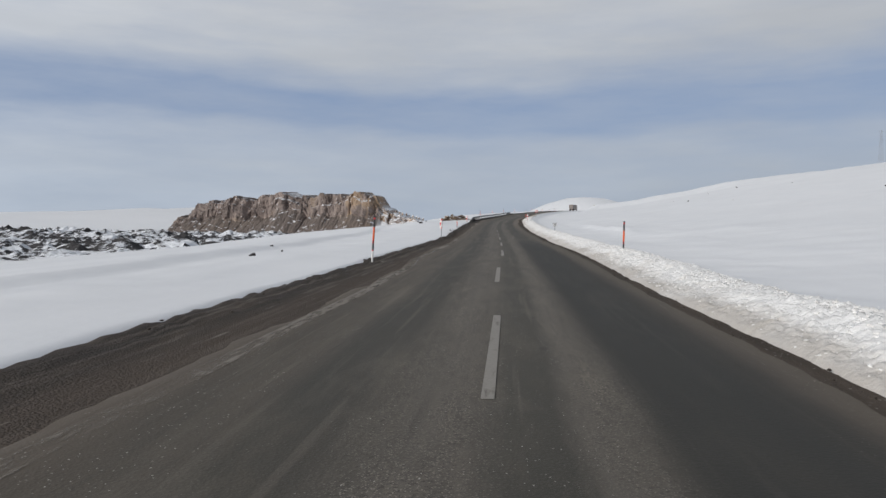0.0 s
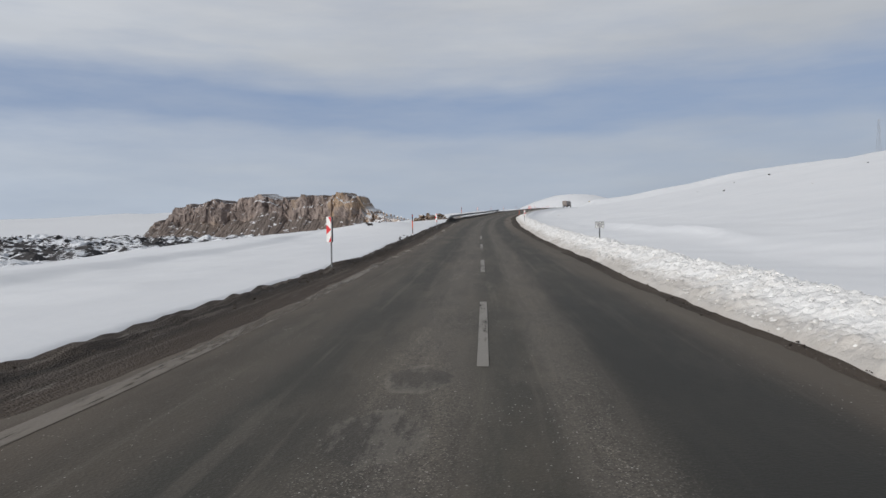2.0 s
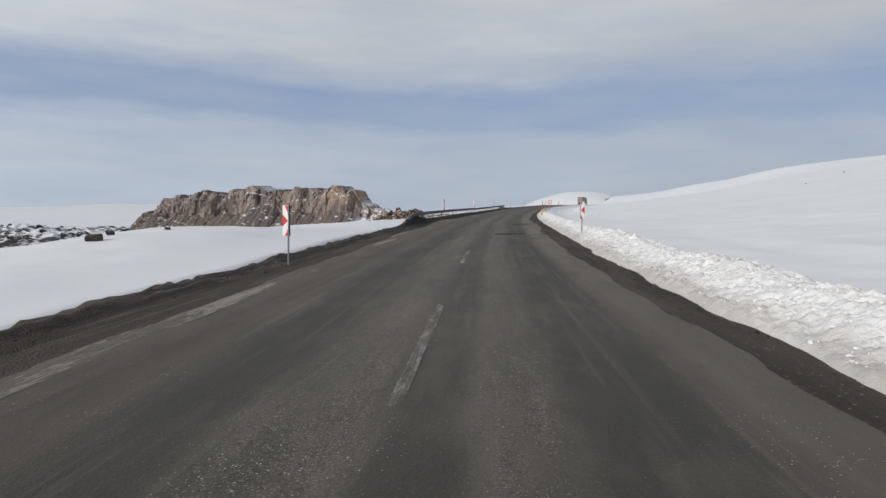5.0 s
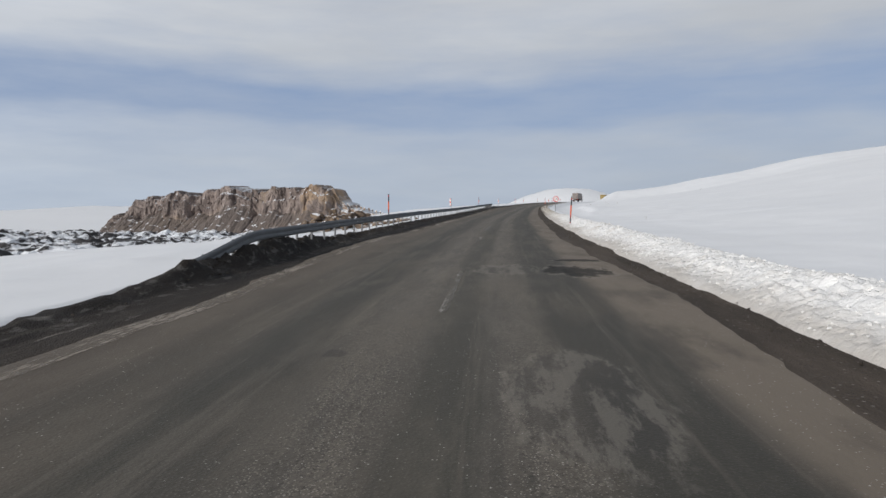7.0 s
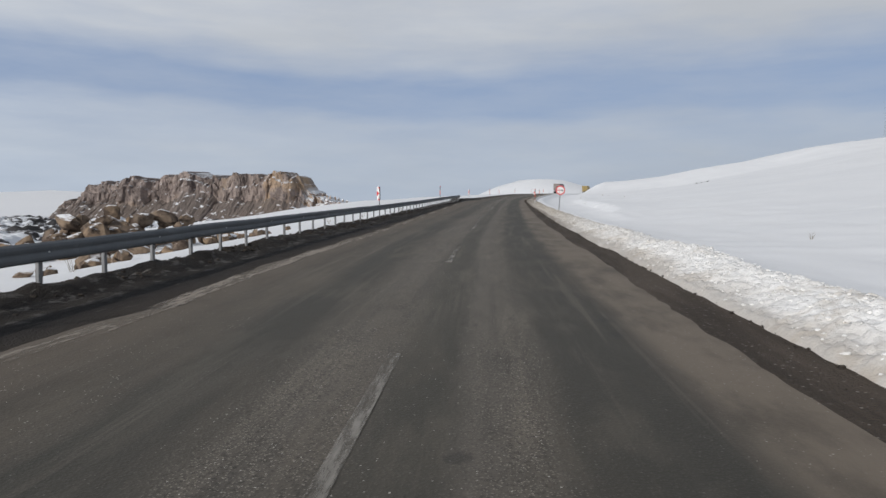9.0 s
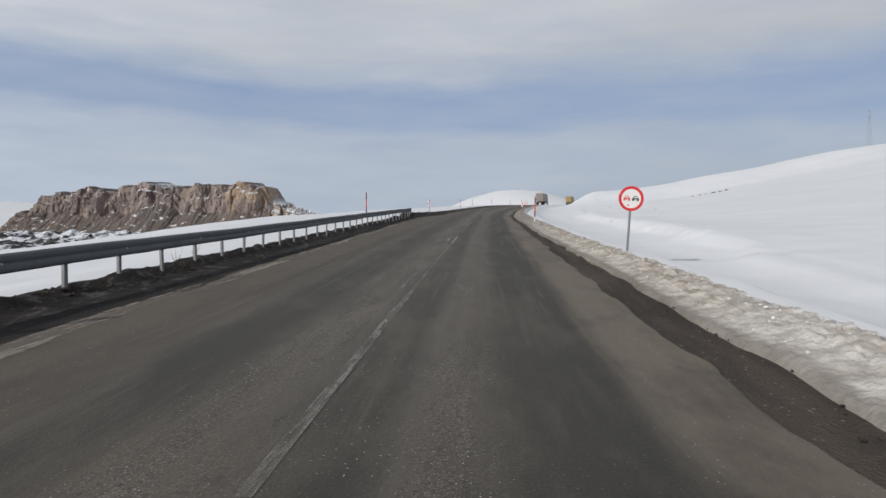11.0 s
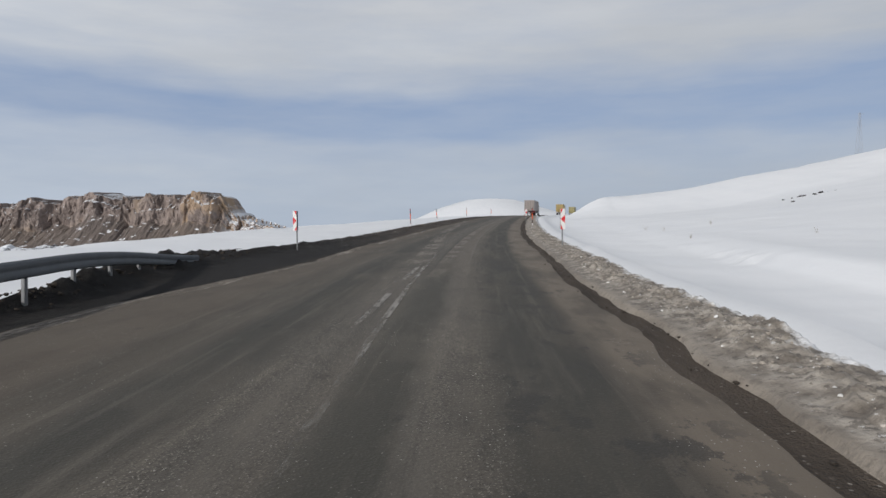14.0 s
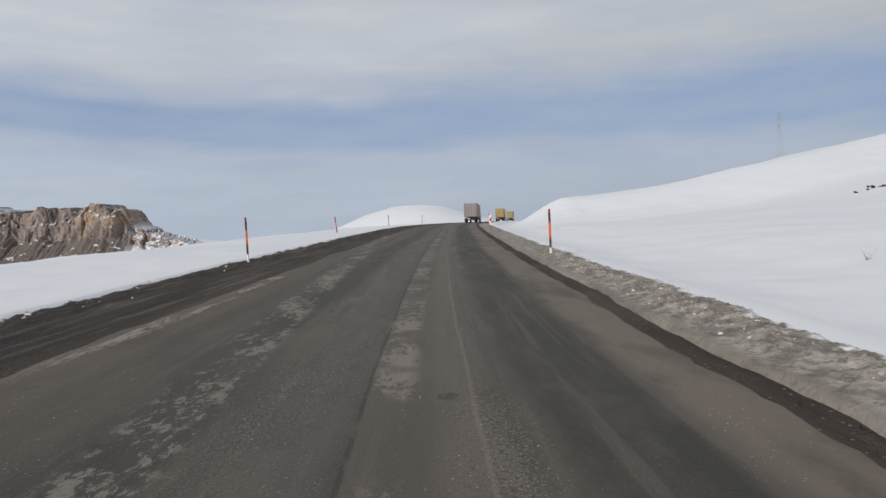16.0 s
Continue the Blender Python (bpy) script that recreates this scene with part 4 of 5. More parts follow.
def bank_spot(rnd):
    """A place on the bank's own surface, or on the snow just behind it."""
    s = 350 * rnd.random() ** 1.25 - 3
    if s > 225 and rnd.random() < 0.8:
        s = rnd.uniform(0, 200)
    rows, wide, z = BANK_GRID
    i = min(int(np.searchsorted(rows, s)), len(rows) - 1)
    u = rnd.random() ** 0.85 * 0.86 + 0.05
    if s > 215:
        u = 0.2 + 0.5 * rnd.random()
    h = float(z[i, int(u * (z.shape[1] - 1))])
    return s, edge_at(s, RIGHT_AT) + 0.02 + u * float(wide[i]), h + 0.012


def verge_spot(rnd):
    s = rnd.choice((rnd.uniform(0, 330), rnd.uniform(60, 130), rnd.uniform(155, 290)))
    e = edge_at(s, LEFT_AT)
    return s, -e + 0.12 + abs(rnd.gauss(0, 0.35)), rnd.uniform(-0.09, 0.02)


def edge_spot(rnd):
    s = rnd.uniform(312, 395)
    e = edge_at(s, LEFT_AT)
    return s, -e + rnd.gauss(0.15, 0.28), rnd.uniform(-0.09, 0.0)


def windrow_spot(rnd):
    s = rnd.uniform(156, 312)
    le = edge_at(s, LEFT_AT)
    u = rnd.gauss(0.80, 0.07)
    z = float(np.interp(s, *zip(*RIDGE))) * math.exp(-((u - 0.82) / 0.13) ** 2) * 0.85
    start = float(road_left(s)) + 0.6
    return s, start - u * (le + 0.35 + start), z - 0.09 + rnd.uniform(0, 0.04)


def foot_spot(rnd):
    s = rnd.uniform(0, 330)
    return s, edge_at(s, RIGHT_AT) - abs(rnd.gauss(0, 0.18)) + 0.1, -0.03


def plate(name, s0, s1, d0, width, material, label, step=1.0, lift=0.004):
    """A band of paint just proud of the asphalt."""
    s = np.linspace(s0, s1, max(2, int((s1 - s0) / step) + 1))
    d = d0 + np.array([-0.5, 0.5])[None, :] * width + np.zeros((len(s), 1))
    z = -0.018 * np.abs(d) * 0.6 + lift + 0.004
    return strip(name, s, d, z, material, label, "road marking")


def ribbon(name, s0, s1, path, width, material, label, lift, step=0.5):
    """A thin band that follows a path of its own beside the crown."""
    s = np.arange(s0, s1 + step, step)
    mid = path(s)[:, None]
    d = mid + np.array([-0.5, -0.2, 0.2, 0.5])[None, :] * width
    z = -0.0108 * np.abs(d) + lift
    return strip(name, s, d, z, material, label, "road marking")


for start in (6.9, 20.2, 35.0, 48.4, 62.4, 77.1, 91.2, 106.9, 121.6, 152.0, 168.0, 182.8, 198.8, 214.0):
    plate("lane_dash", start, start + 6.2, -0.05 if start < 15 else -0.15 if start < 30 else 0.0, 0.14, MAT_DASH if start < 95 else MAT_WORN, "worn white centre line dash on asphalt")
for start in (236.0, 252.0, 264.0, 278.0, 293.0, 300.0):
    plate("lane_dash", start, start + (4.0 if start > 290 else 6.5), -0.30 if start < 285 else -0.50, 0.13, MAT_SOLID, "faded white dash beside the solid centre line")
ribbon("centre_line", 226.0, 312.0, lambda s: np.interp(s, [226, 257, 272, 284, 294, 303, 312], [-0.05, 0.0, 0.1, 0.0, -0.15, -0.28, -0.38]), 0.12, MAT_SOLID, "faded solid white centre line", 0.008)
ribbon("edge_line", -20.0, 72.0, lambda s: crust_at(s) + 0.1 * field(s * 0.11, 1.5, 57, 3), 0.30, MAT_EDGE, "broken faded white edge line on the muddy asphalt", 0.006)
ribbon("slush_crust", 72.0, 345.0, lambda s: crust_at(s) + 0.1 * field(s * 0.3, 2.5, 57, 4, 0.6), 0.46, MAT_CRUST, "dried tan slush crust along the edge of the asphalt", 0.006)


# ---- guard rail ----
RAIL_D, RAIL_TOP = -6.6, 0.90


def rail_line(s):
    """Across and height of the rail's top along the road; both ends run down into the ground."""
    d = RAIL_D - 1.9 * ease(s, 290, 309) - 0.15 * (1 - ease(s, 157, 166))
    z = RAIL_TOP - 0.72 * ease(s, 296, 309) - 0.6 * (1 - ease(s, 157, 163))
    return d, z


W_PROFILE = ((0.0, 0.0), (0.02, -0.014), (0.052, -0.034), (0.06, -0.084), (0.053, -0.126), (0.04, -0.158), (0.04, -0.18), (0.053, -0.212), (0.06, -0.254), (0.052, -0.304), (0.02, -0.324), (0.0, -0.338))


def make_rail():
    rail = thing("guard_rail", Matrix(), "long weathered grey steel guard rail on posts beside the road", "guard rail")
    rnd = random.Random(5)
    prof = [(x, z) for x, z in W_PROFILE] + [(x - 0.012, z) for x, z in reversed(W_PROFILE)]
    for k, s0 in enumerate(np.arange(158.0, 306.0, 4.0)):
        s = np.linspace(s0 - 0.12, s0 + 4.06, 7)
        d, z = rail_line(s)
        bm = bmesh.new()
        rows = []
        bow = rnd.uniform(-0.012, 0.012)
        for i in range(7):
            w = math.sin(i / 6 * math.pi) * bow
            out = 0.003 * (k % 2)
            row = []
            for px, pz in prof:
                X, Y, Z = at_road(s[i], d[i] + px + w + out, z[i] + pz + w)
                row.append(bm.verts.new((float(X), float(Y), float(Z))))
            rows.append(row)
        n = len(prof)
        for a, b in zip(rows, rows[1:]):
            for i in range(n):
                j = (i + 1) % n
                bm.faces.new((a[i], a[j], b[j], b[i]))
        bm.faces.new(rows[0])
        bm.faces.new(rows[-1][::-1])
        bmesh.ops.recalc_face_normals(bm, faces=bm.faces)
        part("beam", bm, MAT_STEEL, rail)
    # one post mesh, shared
    bm = bmesh.new()
    box(bm, (0.012, 0.10, 1.25), (0, 0, -0.625))
    box(bm, (0.055, 0.012, 1.25), (-0.03, 0.05, -0.625))
    box(bm, (0.055, 0.012, 1.25), (-0.03, -0.05, -0.625))
    box(bm, (0.09, 0.10, 0.22), (0.05, 0, -0.17))
    post = part("post", bm, MAT_POST, rail)
    first = True
    for s in np.arange(159.0, 305.0, 2.0):
        d, z = (float(v) for v in rail_line(s))
        p = post if first else post.copy()
        if not first:
            scene.collection.objects.link(p)
        first = False
        p.matrix_world = road_pose(s, d - 0.10, z - 0.04, rnd.uniform(-3, 3), rnd.uniform(-1.5, 1.5))
    bm = bmesh.new()
    r = bmesh.ops.create_cone(bm, cap_ends=True, segments=10, radius1=0.018, radius2=0.012, depth=0.03)
    bmesh.ops.rotate(bm, verts=r["verts"], matrix=Matrix.Rotation(radians(90), 3, "Y"))
    bolt = part("bolt", bm, MAT_WHITE, rail, "pale bolt head")
    first = True
    for s in np.arange(173.0, 292.0, 4.0):
        d, z = (float(v) for v in rail_line(s))
        b = bolt if first else bolt.copy()
        if not first:
            scene.collection.objects.link(b)
        first = False
        b.matrix_world = road_pose(s, d + 0.054, z - 0.169)


make_rail()


# ---- snow poles ----
def snow_pole(m, label, height=1.95, fade=1.0):
    """Tall striped marker pole. Bands from the top, as shares of its height."""
    ob = thing("snow_pole", m, label, "marker pole", "snow poles along the road")
    bands = (("pole_top", MAT_BLACK, 0.0, 0.05, 1.0), ("red_ring", MAT_RED, 0.05, 0.085, 1.03), ("upper_shaft", MAT_BLACK, 0.085, 0.27, 1.0), ("orange_sleeve", MAT_ORANGE, 0.27, 0.56, 1.05),
             ("red_ring", MAT_RED, 0.56, 0.585, 1.03), ("dark_ring", MAT_BLACK, 0.585, 0.61, 1.0), ("red_ring", MAT_RED, 0.61, 0.63, 1.03), ("lower_shaft", MAT_BLACK, 0.63, 0.79, 1.0), ("red_ring", MAT_RED, 0.79, 0.815, 1.03), ("white_foot", MAT_WHITE, 0.815, 1.15, 1.04))
    for name, mat, a, b, k in bands:
        bm = bmesh.new()
        tube(bm, 0.042 * k, 0.042 * k, (b - a) * height, (0, 0, height * (1 - b)), 14)
        if name == "pole_top":
            bmesh.ops.bevel(bm, geom=[e for e in bm.edges if all(v.co.z > height - 0.01 for v in e.verts)], offset=0.012, segments=2, affect="EDGES")
        part(name, bm, mat, ob, smooth=False)
    return ob


POLES = ((29.95, -5.68, 0.1, 1.9, 1.0, 4.0), (98.0, -5.67, -0.10, 1.98, 0.0, 0), (188.4, -6.95, 0.35, 1.92, 0, 1.0), (273.3, -7.6, 0.35, 1.97, 0, 0.5), (352.5, -7.28, -0.06, 1.91, 0, -1.6),
         (34.76, 5.9, 0.0, 1.75, 0, 1.4), (187.05, 5.23, -0.22, 2.13, 0, 3.2), (273.55, 4.87, 0.14, 1.8, 0, 0.6), (349.7, 4.95, 0.0, 1.79, 0, -0.8),
         (381.9, -8.5, 0.1, 1.65, 0, -6.0), (412.0, -7.3, 0.0, 1.8, 0, 0.0), (446.0, -5.9, 0.0, 1.8, 0, 2.0))
for s, d, z, height, tip, lean in POLES:
    side = "edge of the left snow field" if d < 0 else "ploughed snow bank"
    side = "muddy verge" if d < 0 else side
    extra = "leaning " if abs(lean) > 3 else ""
    snow_pole(road_pose(s, d, z, 0, lean, tip), extra + "black and orange striped snow pole in the " + side, height)


# ---- bend markers ----
def bend_marker(m, to_right, label, height=1.8, tall=0.93, wide=0.215):
    ob = thing("bend_marker", m, label, "road sign", "red and white bend markers")
    lo = height - tall
    bm = bmesh.new()
    tube(bm, 0.03, 0.03, height + 0.3, (0, 0.125, -0.35), 12)
    part("post", bm, MAT_POST, ob, "grey steel post")
    bm = bmesh.new()
    box(bm, (wide, 0.035, tall), (0, 0, lo + tall / 2), 0.006)
    panel = part("panel", bm, MAT_WHITE, ob, "white reflective panel")
    bm = bmesh.new()
    box(bm, (wide * 0.99, 0.075, tall * 0.99), (0, 0.056, lo + tall / 2), 0.004)
    part("back_frame", bm, MAT_BACK, ob, "dark folded back frame")
    w, k = wide / 2 - 0.006, (1 if to_right else -1)
    for pts in (((-w, 0.30), (-w, 0.70), (w, 0.5)), ((-w * 0.15, 1.0 - 0.01), (w, 0.99), (w, 0.76)), ((-w * 0.15, 0.01), (w, 0.24), (w, 0.01))):
        bm = bmesh.new()
        slab(bm, [(x * k, lo + z * tall) for x, z in pts], 0.004, Matrix.Translation((0, -0.0215, 0)))
        part("red_arrow", bm, MAT_RED, panel, "red reflective arrow field")
    return ob


for s, d, z, height, right in ((65.5, -5.57, 0.05, 1.8, True), (121.9, -5.42, 0.1, 1.63, True), (228.8, -7.15, 0.25, 1.85, True), (314.6, -7.35, 0.18, 1.6, True),
                               (139.1, 5.66, 0.25, 1.6, False), (314.1, 5.05, -0.03, 1.8, False), (378.6, 4.2, 0.1, 1.5, False)):
    bend_marker(road_pose(s, d, z, -24 if right else 8, random.uniform(-1, 1)), right, "red and white arrow bend marker in " + ("the muddy verge" if right else "the snow bank"), height)


# ---- distance board and no-overtaking sign ----
def lettering(text, size, m, material, parent, thick=0.002):
    cu = bpy.data.curves.new("digits", "FONT")
    cu.body, cu.size, cu.extrude, cu.align_x, cu.align_y = text, size, thick, "CENTER", "CENTER"
    cu.offset = size * 0.025
    tmp = bpy.data.objects.new("digits", cu)
    scene.collection.objects.link(tmp)
    bpy.context.view_layer.update()
    me = bpy.data.meshes.new_from_object(tmp)
    bpy.data.objects.remove(tmp)
    me.name = "digits"
    me.materials.clear()
    me.materials.append(material)
    ob = new("digits", me)
    ob.parent = parent
    ob.matrix_basis = m @ pose(0, 0, 0, 90)
    return ob


def distance_board(m):
    ob = thing("distance_board", m, "two small white numbered road boards on a post in the snow", "road sign")
    bm = bmesh.new()
    box(bm, (0.06, 0.03, 1.75), (0, 0.023, 0.42))
    part("post", bm, MAT_BACK, ob, "dark flat post")
    for z, h, w, text, size in ((1.235, 0.165, 0.46, "975-04", 0.14), (1.06, 0.155, 0.46, "010", 0.14)):
        bm = bmesh.new()
        box(bm, (w, 0.014, h), (0, 0, z), 0.004)
        b = part("board", bm, MAT_WHITE, ob)
        for x0, x1, z0, z1 in ((-w / 2, w / 2, z + h / 2 - 0.014, z + h / 2), (-w / 2, w / 2, z - h / 2, z - h / 2 + 0.014), (-w / 2, -w / 2 + 0.014, z - h / 2, z + h / 2), (w / 2 - 0.014, w / 2, z - h / 2, z + h / 2)):
            bm = bmesh.new()
            slab(bm, [(x0, z0), (x1, z0), (x1, z1), (x0, z1)], 0.003, Matrix.Translation((0, -0.0105, 0)))
            part("rim", bm, MAT_INK, b, "black rim")
        lettering(text, size, pose(0, -0.0095, z), MAT_INK, b)


distance_board(road_pose(77.0, 6.14, 0.04))


def disc(bm, r, y0, y1, z, segments=48, hole=0.0):
    ring = []
    for y in (y0, y1):
        for rr in ((r, hole) if hole else (r,)):
            ring.append([bm.verts.new((rr * math.cos(a), y, z + rr * math.sin(a))) for a in np.linspace(0, 2 * math.pi, segments, endpoint=False)])
    n = segments
    if hole:
        fo, fi, bo, bi = ring
        for i in range(n):
            j = (i + 1) % n
            for a, b in ((fo, fi), (bi, bo), (bo, fo), (fi, bi)):
                bm.faces.new((a[i], a[j], b[j], b[i]))
    else:
        f, b = ring
        bm.faces.new(f)
        bm.faces.new(b[::-1])
        for i in range(n):
            j = (i + 1) % n
            bm.faces.new((f[j], f[i], b[i], b[j]))
    bmesh.ops.recalc_face_normals(bm, faces=bm.faces)


def no_overtaking(m):
    ob = thing("no_overtaking_sign", m, "round red-rimmed sign with two cars on a grey post", "road sign")
    zc = 1.85
    bm = bmesh.new()
    tube(bm, 0.04, 0.04, zc + 0.65, (0, 0.05, -0.4), 14)
    part("post", bm, MAT_POST, ob, "grey galvanised post")
    bm = bmesh.new()
    disc(bm, 0.43, 0.0, 0.012, zc)
    face = part("face", bm, MAT_WHITE, ob)
    bm = bmesh.new()
    disc(bm, 0.431, -0.004, 0.016, zc, 48, 0.335)
    part("rim", bm, MAT_RED, ob, "red rim")
    bm = bmesh.new()
    box(bm, (0.5, 0.02, 0.04), (0, 0.03, zc + 0.12))
    box(bm, (0.5, 0.02, 0.04), (0, 0.03, zc - 0.12))
    part("bracket", bm, MAT_BACK, ob)
    for x, mat, nm in ((-0.15, MAT_RED, "red_car"), (0.15, MAT_INK, "black_car")):
        bm = bmesh.new()
        t = Matrix.Translation((x, -0.004, zc))
        slab(bm, [(-0.115, -0.05), (0.115, -0.05), (0.12, 0.0), (0.09, 0.025), (-0.09, 0.025), (-0.12, 0.0)], 0.004, t)
        slab(bm, [(-0.085, 0.025), (-0.066, 0.025), (-0.045, 0.07), (0.045, 0.07), (0.066, 0.025), (0.085, 0.025), (0.055, 0.092), (-0.055, 0.092)], 0.004, t)
        slab(bm, [(-0.105, -0.085), (-0.06, -0.085), (-0.06, -0.05), (-0.105, -0.05)], 0.004, t)
        slab(bm, [(0.06, -0.085), (0.105, -0.085), (0.105, -0.05), (0.06, -0.05)], 0.004, t)
        part(nm, bm, mat, face)
        bm = bmesh.new()
        slab(bm, [(-0.06, -0.038), (0.06, -0.038), (0.05, -0.018), (-0.05, -0.018)], 0.003, Matrix.Translation((x, -0.0065, zc)))
        part("grille", bm, MAT_WHITE, face)
    for x, w in ((-0.115, 0.018), (-0.075, 0.03)):
        bm = bmesh.new()
        slab(bm, [(x - w / 2, -0.255), (x + w / 2, -0.255), (x + w / 2, -0.2), (x - w / 2, -0.2)], 0.003, Matrix.Translation((0, -0.004, zc)))
        part("mark", bm, MAT_RED, face)


no_overtaking(road_pose(246.5, 6.3, -0.02, 2, 3.4))


# ---- lorries far ahead ----
def lorry(m, panel, label, length=13.0, tall=2.75, cab=None):
    ob = thing("lorry", m, label, "lorry", "lorries on the road ahead")
    lo = 1.2
    bm = bmesh.new()
    box(bm, (2.5, length, tall), (0, length / 2, lo + tall / 2), 0.05)
    part("cargo_box", bm, panel, ob)
    for x in (-0.62, 0.62):
        bm = bmesh.new()
        box(bm, (1.16, 0.04, tall - 0.2), (x, -0.015, lo + tall / 2), 0.015)
        door = part("rear_door", bm, panel, ob)
        for k in (-0.3, 0.3):
            bm = bmesh.new()
            tube(bm, 0.022, 0.022, tall - 0.3, (x + k, -0.06, lo + 0.15), 8)
            part("lock_bar", bm, MAT_CHASSIS, door)
    bm = bmesh.new()
    box(bm, (0.9, length - 0.6, 0.3), (0, length / 2, 1.03), 0.02)
    box(bm, (2.4, 0.12, 0.22), (0, 0.1, 0.62), 0.03)
    part("chassis", bm, MAT_CHASSIS, ob)
    for x in (-1.02, 1.02):
        bm = bmesh.new()
        box(bm, (0.36, 0.05, 0.14), (x, 0.03, 0.92), 0.01)
        part("tail_light", bm, MAT_TAIL, ob)
        bm = bmesh.new()
        box(bm, (0.55, 0.02, 0.5), (x * 0.94, 0.55, 0.5), 0.0)
        part("mud_flap", bm, MAT_TYRE, ob)
        for y in (1.3, 2.6, 3.9, length + 1.5):
            bm = bmesh.new()
            r = bmesh.ops.create_cone(bm, cap_ends=True, segments=24, radius1=0.5, radius2=0.5, depth=0.36)
            bmesh.ops.bevel(bm, geom=[e for e in bm.edges if len(e.link_faces) == 2 and any(len(f.verts) > 4 for f in e.link_faces)], offset=0.05, segments=2, affect="EDGES")
            bmesh.ops.rotate(bm, verts=bm.verts, matrix=Matrix.Rotation(radians(90), 3, "Y"))
            bmesh.ops.translate(bm, verts=bm.verts, vec=(x * 0.98, y, 0.5))
            part("wheel", bm, MAT_TYRE, ob)
    bm = bmesh.new()
    box(bm, (2.45, 2.1, 2.5), (0, length + 1.45, 2.0), 0.15)
    part("cab", bm, cab or MAT_WHITE, ob)
    return ob


lorry(road_pose(462.0, 1.75), MAT_TRAILER, "dusty grey box lorry driving up the road", tall=2.7)
lorry(road_pose(540.0, 1.75), MAT_YELLOW, "bright yellow covered lorry driving up the road", length=9.0)
lorry(road_pose(598.0, 1.75), MAT_OLIVE, "faded yellow covered lorry driving up the road", length=9.0)


# ---- boulders beside the rail ----
def boulder(m, seed, label, group, material, rough=0.32):
    bm = blob(seed, rough, 0.8, 3)
    ob = part("boulder", bm, material)
    ob.matrix_world = m
    return tagged(ob, label, "boulder", group)


def land_at(s, d):
    x, y, _ = at_road(np.array([s]), np.array([d]))
    return float(land(np.array([s]), np.array([d]), x, y)[0])


def set_stone(s, d, size, seed, label, group, sink=0.25, lift=0.0, material=MAT_BOULDER):
    x, y, _ = at_road(s, d)
    rnd = random.Random(seed)
    m = pose(float(x), float(y), land_at(s, d) + size * (0.4 - sink) + lift, rnd.uniform(-25, 25), rnd.uniform(-25, 25), rnd.uniform(0, 360))
    return boulder(m @ Matrix.Diagonal((size * rnd.uniform(0.8, 1.45), size * rnd.uniform(0.7, 1.1), size * rnd.uniform(0.7, 1.05), 1)), seed, label, group, material)


rnd = random.Random(77)
PILE = "brown angular boulder with snow on top in a roadside pile"
for i in range(110):
    s, d = 214.5 + rnd.gauss(0, 2.6), -17.8 + rnd.uniform(-3.9, 3.9) + rnd.gauss(0, 0.4)
    mid = math.exp(-((s - 214.5) / 3.4) ** 2 - ((d + 17.8) / 4.2) ** 2)
    set_stone(s, d, rnd.uniform(0.6, 1.5) * (0.75 + 0.35 * mid), 500 + i, PILE, "boulder pile behind the rail", 0.2, 1.8 * mid * rnd.random())
for i in range(34):
    s, d = rnd.uniform(198, 218), -9.0 - 4.6 * rnd.random()
    set_stone(s, d, rnd.uniform(0.3, 0.95), 620 + i, PILE, "boulder pile behind the rail", 0.22)
for s, d, size in ((37.5, -13.8, 0.42), (44.0, -14.2, 0.25), (52, -17.5, 0.3), (97.0, -6.6, 0.24), (99.5, -6.3, 0.2), (95.0, -6.4, 0.22), (93.2, -6.2, 0.18), (101.5, -6.8, 0.2), (126, -14, 0.7), (128.5, -14.8, 0.5), (131, -13.6, 0.4)):
    set_stone(s, d, size, int(s * 7), "dark stone half buried in the snow", "stones in the snow", material=MAT_STONE)
for i in range(22):
    s, d = (402 + rnd.gauss(0, 2.5), 48.5 + rnd.gauss(0, 2.2)) if i < 14 else (rnd.uniform(60, 420), rnd.uniform(28, 95))
    set_stone(s, d, rnd.uniform(0.3, 0.85), 900 + i, "dark stone showing through snow on the hillside", "stones on the hill", 0.3, material=MAT_STONE)


# ---- the rock mesa and the lava field ----
MESA = ((-770, -28), (-716, -26), (-708, 8), (-690, 17), (-676, 20), (-655, 37), (-626, 45), (-559, 50), (-492, 56), (-454, 62.5), (-429, 55), (-379, 53), (-365, 62), (-342, 54), (-312, 60.5), (-276, 56.5), (-258, 51), (-250, 41), (-240, 28), (-216, 19), (-190, 12), (-165, 5), (-145, -8), (-120, -22))


def blocks(x, wide, seed):
    """Stepped towers of about the given width, with steep but not sharp sides."""
    q = x / wide + 0.35 * field(x / wide * 0.7, 0.5, seed + 1, 2)
    i = np.floor(q)
    f = ease(q - i, 0.78, 1.0)
    return lattice(i, 0 * i, seed) * (1 - f) + lattice(i + 1, 0 * i, seed) * f


